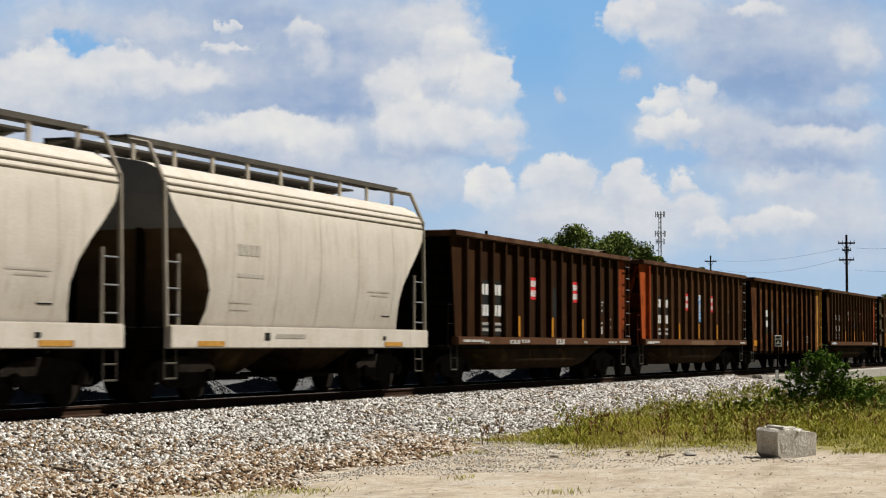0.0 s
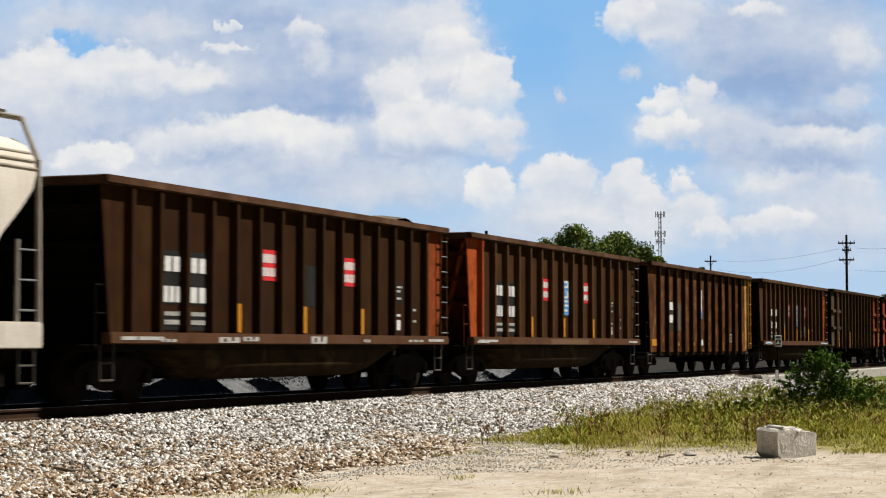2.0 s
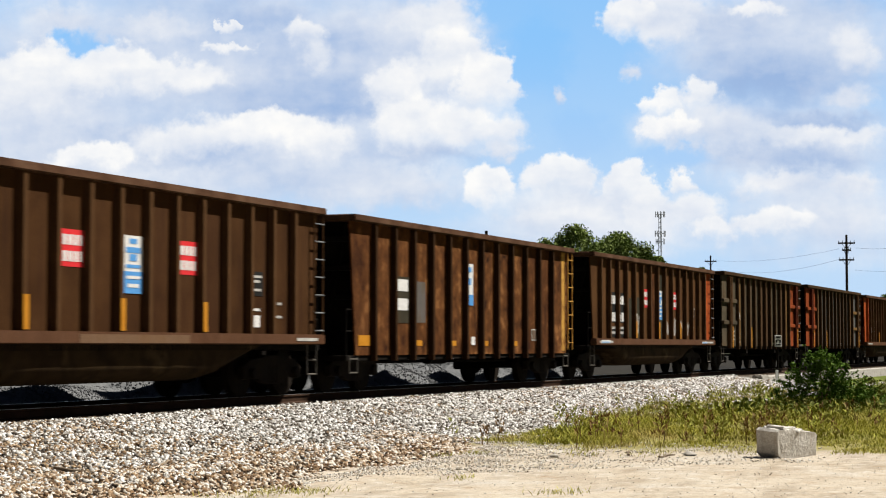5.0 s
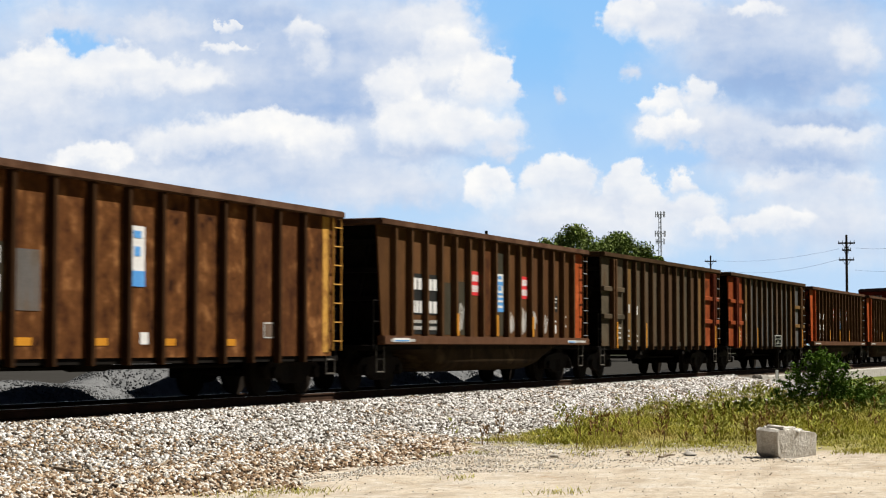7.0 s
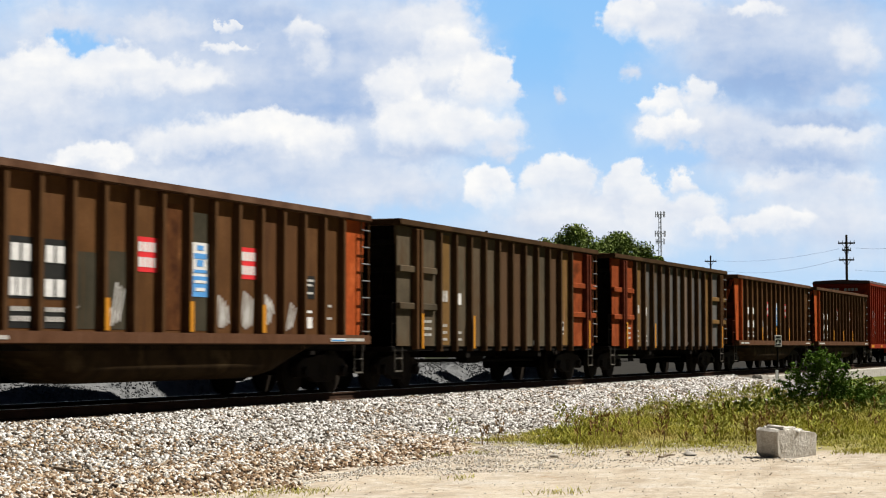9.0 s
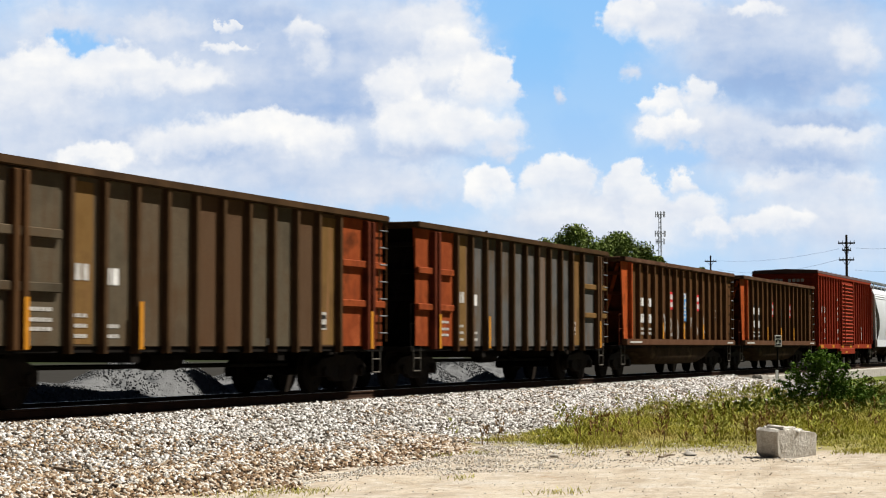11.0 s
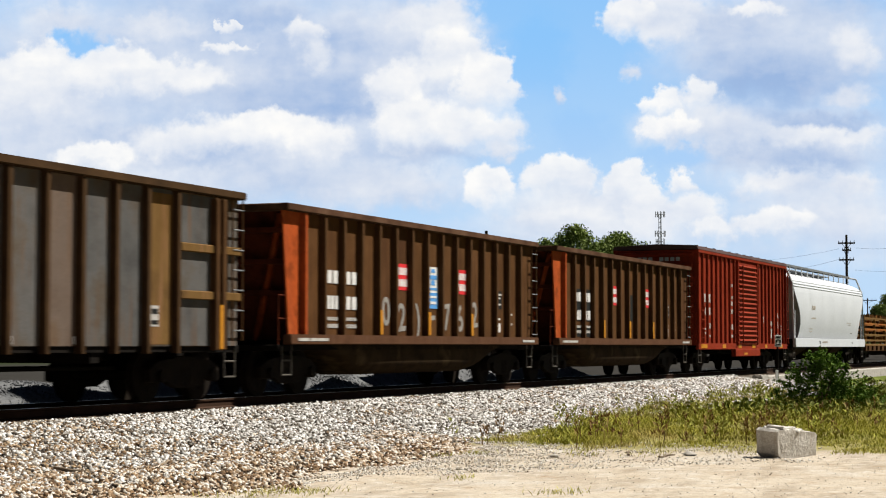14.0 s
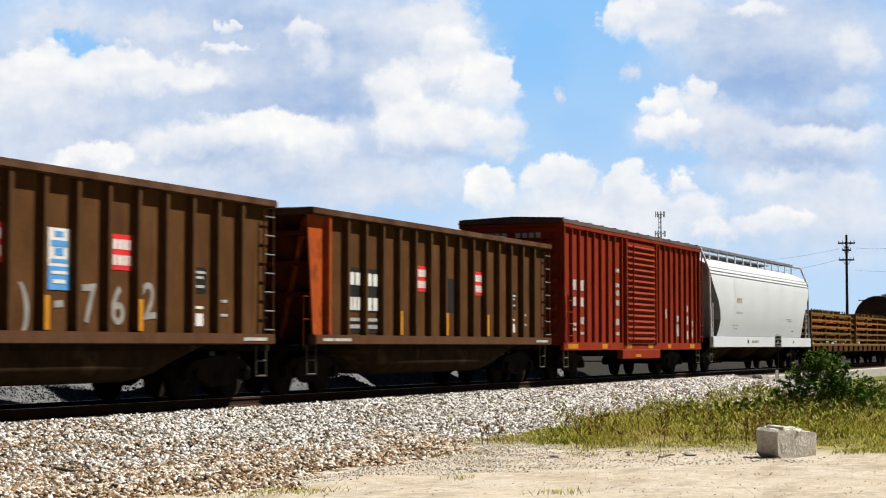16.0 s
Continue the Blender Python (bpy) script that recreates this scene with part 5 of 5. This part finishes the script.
def build_tree(at, height, spread, seed):
    rng = random.Random(seed)
    tree = tagged(new("tree"), "full green broadleaf tree beyond the tracks", "tree", group="trees beyond the train")
    tree.location = at
    bm = rod(bmesh.new(), (0, 0, -.3), (0, 0, height * .5), .3, 8, .18)
    lumps = []
    for i in range(46):
        a, k = rng.uniform(0, 6.28), rng.uniform(-.75, 1.0)
        d = spread * math.sqrt(1 - k * k * .8) * rng.uniform(.45, .95)
        lumps.append((d * math.cos(a), d * math.sin(a), height * (.6 + .36 * k), spread * rng.uniform(.2, .36)))
    for x, y, z, r in lumps[:12]:
        rod(bm, (0, 0, height * .3), (x * .9, y * .9, z * .95), .12, 5, .03)
    part("trunk", bm, M["bark"], tree)
    spots = []
    for x, y, z, r in lumps:
        for _ in range(560):
            d = Vector((rng.gauss(0, 1), rng.gauss(0, 1), rng.gauss(0, 1))).normalized() * r * rng.random() ** .35
            d *= 1 + .7 * noise.noise((x + d.x * 2.2, y + d.y * 2.2, z + d.z * 2.2))
            spots.append((x + d.x, y + d.y, min(height * 1.02, z + d.z * .8)))
    v, f = leaves(rng, spots, .17, .8)
    soup("crown", v, f, M["leaf_far"], tree)
    return tree


def far_spot(across, distance):
    """A place on the ground at that distance and bearing from the eye (tangent off the middle of the view, to the right)."""
    a = YAW - math.atan(across)
    d = distance / math.cos(math.atan(across))
    return (EYE.x + d * math.cos(a), EYE.y + d * math.sin(a), GROUND)


for across, distance, height, spread, seed in ((.0575, 178, 11.9, 3.2, 1), (.0735, 182, 13.1, 3.9, 2), (.0885, 185, 12.7, 3.8, 3), (.101, 188, 11.9, 3.6, 4), (.113, 196, 11.0, 2.8, 5),
                                               (.128, 230, 11.6, 2.2, 6), (.137, 230, 11.4, 1.8, 7), (.2395, 215, 6.2, 2.6, 8), (.246, 260, 8.6, 3.6, 9)):
    build_tree(far_spot(across, distance), height, spread, seed)


def build_far_woods():
    """A low dark belt of woods along the horizon."""
    rng = random.Random(31)
    verts, faces = [], []
    spots = []
    for i in range(9000):
        a = rng.uniform(-.35, .55)
        x, y, z = far_spot(a, 620 + rng.uniform(0, 40))
        h = 7.5 + 3 * noise.noise((a * 40, 0, 0)) + 2 * noise.noise((a * 130, 3, 0))
        spots.append((x, y, GROUND + h * rng.random() ** .6))
    v, f = leaves(rng, spots, 1.6, .5)
    tagged(soup("woods", v, f, M["leaf_far"]), "dark belt of distant woods", "woods", kind="stuff")


build_far_woods()


def build_pole(across, distance, height, arms, label):
    x, y, z = far_spot(across, distance)
    pole = tagged(new("utility_pole"), label, "utility pole", group="utility poles")
    pole.location = (x, y, z)
    pole.rotation_euler = (0, 0, YAW - math.atan(across) + math.pi / 2)
    part("shaft", rod(bmesh.new(), (0, 0, -1), (0, 0, height), .2, 10, .13), M["pole"], pole)
    for down, half in arms:
        arm = part("crossarm", boxes((-half, half, -.2, -.08, height - down - .09, height - down + .09)), M["pole"], pole)
        for k in (-.9, -.45, .45, .9):
            part("insulator", rod(bmesh.new(), (half * k, -.14, height - down + .09), (half * k, -.14, height - down + .3), .045, 8, .03), M["galv"], arm)
        part("brace", rods(.03, ((-half * .6, -.06, height - down), (0, -.06, height - down - .7)), ((half * .6, -.06, height - down), (0, -.06, height - down - .7))), M["pole"], arm)
    return pole


POLE_A = (.2178, 210)
build_pole(.2178, 210, 14.15, ((.95, .95), (1.75, .5), (2.85, .85)), "tall dark timber utility pole with three crossarms")
build_pole(.1444, 300, 16.2, ((.95, .95),), "distant timber utility pole with one crossarm")
build_pole(.2288, 400, 11.9, ((.5, 2.0),), "distant low timber pole with a wide crossarm")
build_pole(.0234, 150, 10.85, (), "thin distant bare pole tip above the train")


def wire(a, b, sag, r=.011):
    cu = bpy.data.curves.new("overhead_wire", "CURVE")
    cu.dimensions, cu.bevel_depth, cu.bevel_resolution = "3D", r, 1
    sp = cu.splines.new("POLY")
    sp.points.add(16)
    for i in range(17):
        k = i / 16
        p = Vector(a).lerp(Vector(b), k)
        sp.points[i].co = (p.x, p.y, p.z - sag * 4 * k * (1 - k), 1)
    cu.materials.append(M["under"])
    tagged(new("overhead_wire", cu), "thin dark overhead wire slung between the poles", "wire")


def high(across, distance, z):
    x, y, _ = far_spot(across, distance)
    return (x, y, z)


wire(high(.2138, 210, 10.8), high(.148, 300, 13.4), 1.0)
wire(high(.2138, 210, 12.0), high(.148, 300, 14.8), .6)
wire(high(.2222, 210, 12.1), high(.30, 150, 11.0), .8)
wire(high(.2222, 210, 9.6), high(.30, 150, 8.6), .7)


def build_tower():
    x, y, z = far_spot(.1173, 600)
    tower = tagged(new("cell_tower"), "slim grey lattice cell tower with antenna clusters", "cell tower")
    tower.location = (x, y, z)
    top = 45.0
    for a in range(3):
        c, s = math.cos(a * 2.094), math.sin(a * 2.094)
        part("leg", rod(bmesh.new(), (1.1 * c, 1.1 * s, -1), (.45 * c, .45 * s, top - 1), .09, 6), M["tower"], tower)
    bm = bmesh.new()
    for i in range(28):
        z0, z1 = i * 1.57, (i + 1) * 1.57
        for a in range(3):
            r0, r1 = 1.1 - .65 * z0 / top, 1.1 - .65 * z1 / top
            p = (r0 * math.cos(a * 2.094), r0 * math.sin(a * 2.094), z0)
            q = (r1 * math.cos((a + 1) * 2.094), r1 * math.sin((a + 1) * 2.094), z1)
            rod(bm, p, q, .05, 4)
    part("lattice", bm, M["tower"], tower)
    for h, wide, n in ((44.2, 1.5, 9), (37.9, 1.7, 9), (35.4, 1.4, 6)):
        ring = part("antenna_mount", rods(.08, *[((wide * math.cos(k * 2.094), wide * math.sin(k * 2.094), h), (wide * math.cos((k + 1) * 2.094), wide * math.sin((k + 1) * 2.094), h)) for k in range(3)]), M["tower"], tower)
        for k in range(n):
            a = k * 6.283 / n
            px, py = wide * math.cos(a), wide * math.sin(a)
            part("antenna", soft(boxes((px - .12, px + .12, py - .09, py + .09, h - .95, h + .95)), .03, 1), M["tower"], ring)
    return tower


build_tower()


# ---- gravel heaps behind the track ----
def build_heap(name, x0, x1, y0, y1, height, seed, label, tone="heap"):
    nx, ny = 60, 16
    verts, faces = [], []
    for i in range(nx + 1):
        for j in range(ny + 1):
            u, w = i / nx, j / ny
            x, y = x0 + (x1 - x0) * u, y0 + (y1 - y0) * w
            k = (math.sin(math.pi * w) ** .9) * min(1, 6 * u, 6 * (1 - u))
            h = height * k * (.6 + .95 * noise.noise((x * .34, y * .3, seed))) + .06 * noise.noise((x * 1.5, y * 1.5, seed)) * k
            verts.append((x, y, GROUND - .05 + max(0, h)))
    for i in range(nx):
        for j in range(ny):
            a = i * (ny + 1) + j
            faces.append((a, a + ny + 1, a + ny + 2, a + 1))
    ob = soup(name, verts, faces, M[tone])
    return tagged(ob, label, "gravel heap")


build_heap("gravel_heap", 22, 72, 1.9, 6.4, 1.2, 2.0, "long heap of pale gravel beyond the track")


def heap_top(x, y):
    w = (y - 1.9) / 4.5
    k = (math.sin(math.pi * min(1, max(0, w))) ** .9) * min(1, 6 * (x - 22) / 50, 6 * (72 - x) / 50)
    return GROUND - .05 + max(0, 1.2 * k * (.6 + .95 * noise.noise((x * .34, y * .3, 2.0))))


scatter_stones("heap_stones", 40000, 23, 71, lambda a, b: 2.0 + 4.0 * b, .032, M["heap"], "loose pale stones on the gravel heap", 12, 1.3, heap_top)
# added heap, near black to darken the gap under the far cars
build_heap("gravel_heap", 74, 140, 2.2, 7, .5, 7.0, "low near-black heap beyond the track", "coal")


# ---- grass and weeds ----
def build_grass():
    rng = random.Random(17)
    verts, faces = [], []
    weeds_v, weeds_f = [], []

    def blade(vs, fs, x, y, z, h, w, lean):
        a = rng.uniform(0, 6.28)
        dx, dy = math.cos(a) * w, math.sin(a) * w
        b = rng.uniform(0, 6.28)
        lx, ly = math.cos(b) * lean * h, math.sin(b) * lean * h
        i = len(vs)
        vs.extend([(x - dx, y - dy, z), (x + dx, y + dy, z), (x + lx * .4 + dx * .7, y + ly * .4 + dy * .7, z + h * .6), (x + lx * .4 - dx * .7, y + ly * .4 - dy * .7, z + h * .6), (x + lx, y + ly, z + h)])
        fs.extend([(i, i + 1, i + 2, i + 3), (i + 3, i + 2, i + 4)])

    tries = 0
    while len(faces) < 260000 and tries < 70000:
        tries += 1
        x = 25.6 + 55 * rng.random() ** 1.5
        y = rng.uniform(-15.6, -4.6)
        if y > toe(min(x, 65)) + .35 or abs(y + 17.5) / x < .12:
            continue
        edge = 26.5 + 2.6 * noise.noise((y * .6, 1, 0)) + (.9 if y > -9 else 0) + (2.0 if -12.9 < y < -11.5 else 0)
        thick = noise.noise((x * .45, y * .45, 2)) + .35
        if x < edge + .3 * rng.random() or (x < 36 and thick < rng.uniform(-.2, 1.0 if x < 30 else .8)):
            continue
        tall = .05 + .11 * max(0, noise.noise((x * .3, y * .3, 6)) + .4) + (.1 if x > 38 else 0) * rng.random()
        z = max(lie(x, y), bed_height(x, y) if y > toe(x) else -9) - .02
        for _ in range(9):
            blade(verts, faces, x + rng.gauss(0, .11), y + rng.gauss(0, .11), z, tall * rng.uniform(.5, 1.3), .003 + .0001 * x, .8)
    for x, y, wide, n in ((17.0, -8.7, .5, 260), (17.4, -9.0, .3, 120), (18.6, -11.4, .25, 90), (20.2, -9.6, .2, 60), (24.4, -8.2, .18, 90), (23.8, -7.9, .15, 60), (26.2, -11.6, .3, 140), (25.6, -10.4, .35, 150),
                          (24.9, -9.6, .25, 80), (26.0, -9.2, .3, 120)):
        for _ in range(n):
            px, py = x + rng.gauss(0, wide), y + rng.gauss(0, wide * .6)
            blade(verts, faces, px, py, lie(px, py) - .01, rng.uniform(.03, .09), .004, .9)
    tagged(soup("grass", verts, faces, M["grass"]), "patchy yellow-green grass on the verge", "grass", kind="stuff")
    for i in range(130):
        x = 26.5 + rng.random() ** 1.4 * 16
        y = rng.uniform(-12.6, -7.4)
        if noise.noise((x * .5, y * .6, 12)) < -.05 or abs(y + 17.5) / x < .15:
            continue
        z = lie(x, y) - .02
        h = rng.uniform(.25, .55)
        blade(weeds_v, weeds_f, x, y, z, h, .008, .15)
        for k in range(9):
            blade(weeds_v, weeds_f, x + rng.gauss(0, .02), y + rng.gauss(0, .02), z + h * rng.uniform(.45, .95), .06, .016, .8)
    tagged(soup("dry_weeds", weeds_v, weeds_f, M["weed"]), "brown seed-headed dock weeds among the grass", "weeds", kind="stuff")
    # rank green weeds, sparse by the road, closing up towards the bush
    stalks_v, stalks_f = [], []
    for i in range(3400):
        x = 26.8 + 32 * rng.random() ** 1.1
        y = rng.uniform(-13.5, -5.0)
        clump = noise.noise((x * .6, y * .6, 31))
        if y > toe(min(x, 65)) + (.9 if x > 27.5 else -.2) or abs(y + 17.5) / x < .15 or clump < .36 - .018 * (x - 26.8) + rng.uniform(-.15, .15):
            continue
        z = max(lie(x, y), bed_height(x, y) if y > toe(x) else -9) - .02
        h = rng.uniform(.14, .34) + (.16 if x > 34 else 0) * rng.random() + max(0, clump - .2) * .3
        blade(stalks_v, stalks_f, x, y, z, h, .006, .2)
        for k in range(11):
            d = rng.random()
            blade(stalks_v, stalks_f, x + rng.gauss(0, .03 + .05 * (1 - d)), y + rng.gauss(0, .03 + .05 * (1 - d)), z + h * d * .9, rng.uniform(.04, .09), .011 + .0002 * x, 1.1)
    tagged(soup("green_weeds", stalks_v, stalks_f, M["rank"]), "rank leafy green weeds standing in the verge", "weeds", kind="stuff")
    # low leafy growth round the bush and under the bridge's edge
    spots = []
    for i in range(52000):
        x = 39 + 77 * rng.random()
        y = rng.uniform(-12.5, -3.3)
        k = noise.noise((x * .35, y * .35, 20))
        if y > toe(x) - .1 or (x < 62 and k < (-.1 if x > 46 else .12)) or abs(y + 17.5) / x < .12:
            continue
        spots.append((x, y, lie(x, y) + (.3 + .3 * k + (.6 if x > 62 else 0)) * rng.random() ** 1.3))
    v, f = leaves(rng, spots, .09, .6)
    tagged(soup("undergrowth", v, f, M["low_leaf"]), "low green leafy undergrowth on the bank", "undergrowth", kind="stuff")


build_grass()


def road_y(a, b):
    return -16.5 + 10.2 * b


def verge_y(a, b):
    return toe(a) - (0.4 + 4.6 * max(0, min(1, (a - 20) / 5))) * b ** 2.2 - 0.5 * noise.noise((a * 1.3, b * 3, 2))


scatter_stones("road_gravel", 2800, 14, 29, road_y, .012, M["pebble"], "loose pale pebbles on the dirt road", 9, 1.0, lie)


scatter_stones("verge_gravel", 7000, 18.5, 28.0, verge_y, .019, M["pebble"], "loose pale gravel spilt along the road's edge", 10, .7, lie)


# ---- sticks and scraps by the road ----
def build_scraps():
    rng = random.Random(6)
    for x, y, length, turn, r in ((17.3, -6.25, .75, 70, .035), (18.6, -6.6, .5, 20, .02), (21.3, -6.5, .55, 10, .016), (20.5, -7.9, .3, -20, .02), (24.2, -7.9, .4, 30, .018), (25.2, -10.2, .35, 15, .02),
                                  (25.0, -10.8, .3, -30, .018)):
        bm = bmesh.new()
        p = Vector((-length / 2, 0, 0))
        for i in range(4):
            q = p + Vector((length / 4, rng.uniform(-.03, .03), rng.uniform(-.005, .02)))
            rod(bm, p, q, r * (1 - .12 * i), 7, r * (.88 - .12 * i))
            p = q
        ob = finish("stick", bm, M["wood"])
        h = bed_height(x, y) if y > toe(x) else lie(x, y)
        ob.location, ob.rotation_euler = (x, y, h + r * .8), (0, 0, radians(turn))
        tagged(ob, "weathered broken stick lying on the dirt", "stick")
    for x, y, s in ((17.9, -7.0, .09), (24.3, -9.4, .07), (25.5, -11.0, .09)):
        bm = bmesh.new()
        bmesh.ops.create_icosphere(bm, subdivisions=2, radius=s)
        for v in bm.verts:
            v.co += noise.noise_vector(v.co * 8 + Vector((x, y, 0))) * s * .4
            v.co.z *= .5
        ob = finish("rock", bm, M["concrete"])
        ob.location = (x, y, lie(x, y) + s * .2)
        tagged(ob, "grey rock lying on the dirt road", "rock")


build_scraps()


# ---- sprayed scrawl on two of the cars ----
def scrawl(car, glyphs, size, z):
    for char, x, lift in glyphs:
        cu = bpy.data.curves.new("scrawl", "FONT")
        cu.body, cu.size, cu.extrude, cu.offset = char, size, .003, .014
        cu.materials.append(M["spray"])
        ob = new("scrawl", cu)
        ob.parent = car
        ob.location, ob.rotation_euler = (x, -1.478, z + lift), (radians(90), radians(-4), 0)


scrawl(SCRAWL_LARGE, (("0", 4.75, .1), ("2", 5.62, -.02), (")", 6.62, 0), ("-", 7.5, .1), ("7", 8.28, .02), ("6", 9.12, .0), ("2", 10.1, .1)), .85, 1.32)


def smears(car, spots):
    """Slanting strokes of pale spray paint that spell nothing."""
    for x, z, h, lean in spots:
        for k in range(3):
            a = x + .11 * k
            out = [(a, z + .05 * k), (a + .06, z + .03 * k), (a + .06 + lean, z + h - .04 * k), (a + lean, z + h - .07 * k)]
            part("paint_stroke", prism(bmesh.new(), out, "y", -1.481, -1.474), M["chalk"], car)


smears(SCRAWL, ((4.5, 1.26, .38, .1), (4.72, 1.3, .7, .16), (3.5, 1.5, .2, .05), (8.2, 1.26, .62, .08), (8.42, 1.3, .5, -.05), (9.1, 1.28, .7, .14), (9.3, 1.28, .66, .04), (10.05, 1.34, .6, .04), (10.2, 1.5, .35, -.06), (10.95, 1.26, .55, .2)))


# ---- what moves ----
def motions():
    times = [i * 0.5 for i in range(33)]
    turns = [i * 2 / 30 for i in range(241)]
    for car, start in CARS:
        walk(car, [(t, pose(start - travelled(t), 0, 0)) for t in times])
        for ob in car.children_recursive:
            if ob.name.startswith("wheelset"):
                x, y, z = ob.location
                walk(ob, [(t, pose(x, y, z, 0, -math.degrees(travelled(t) / WHEEL) % 360 - 360, 0)) for t in turns])


motions()
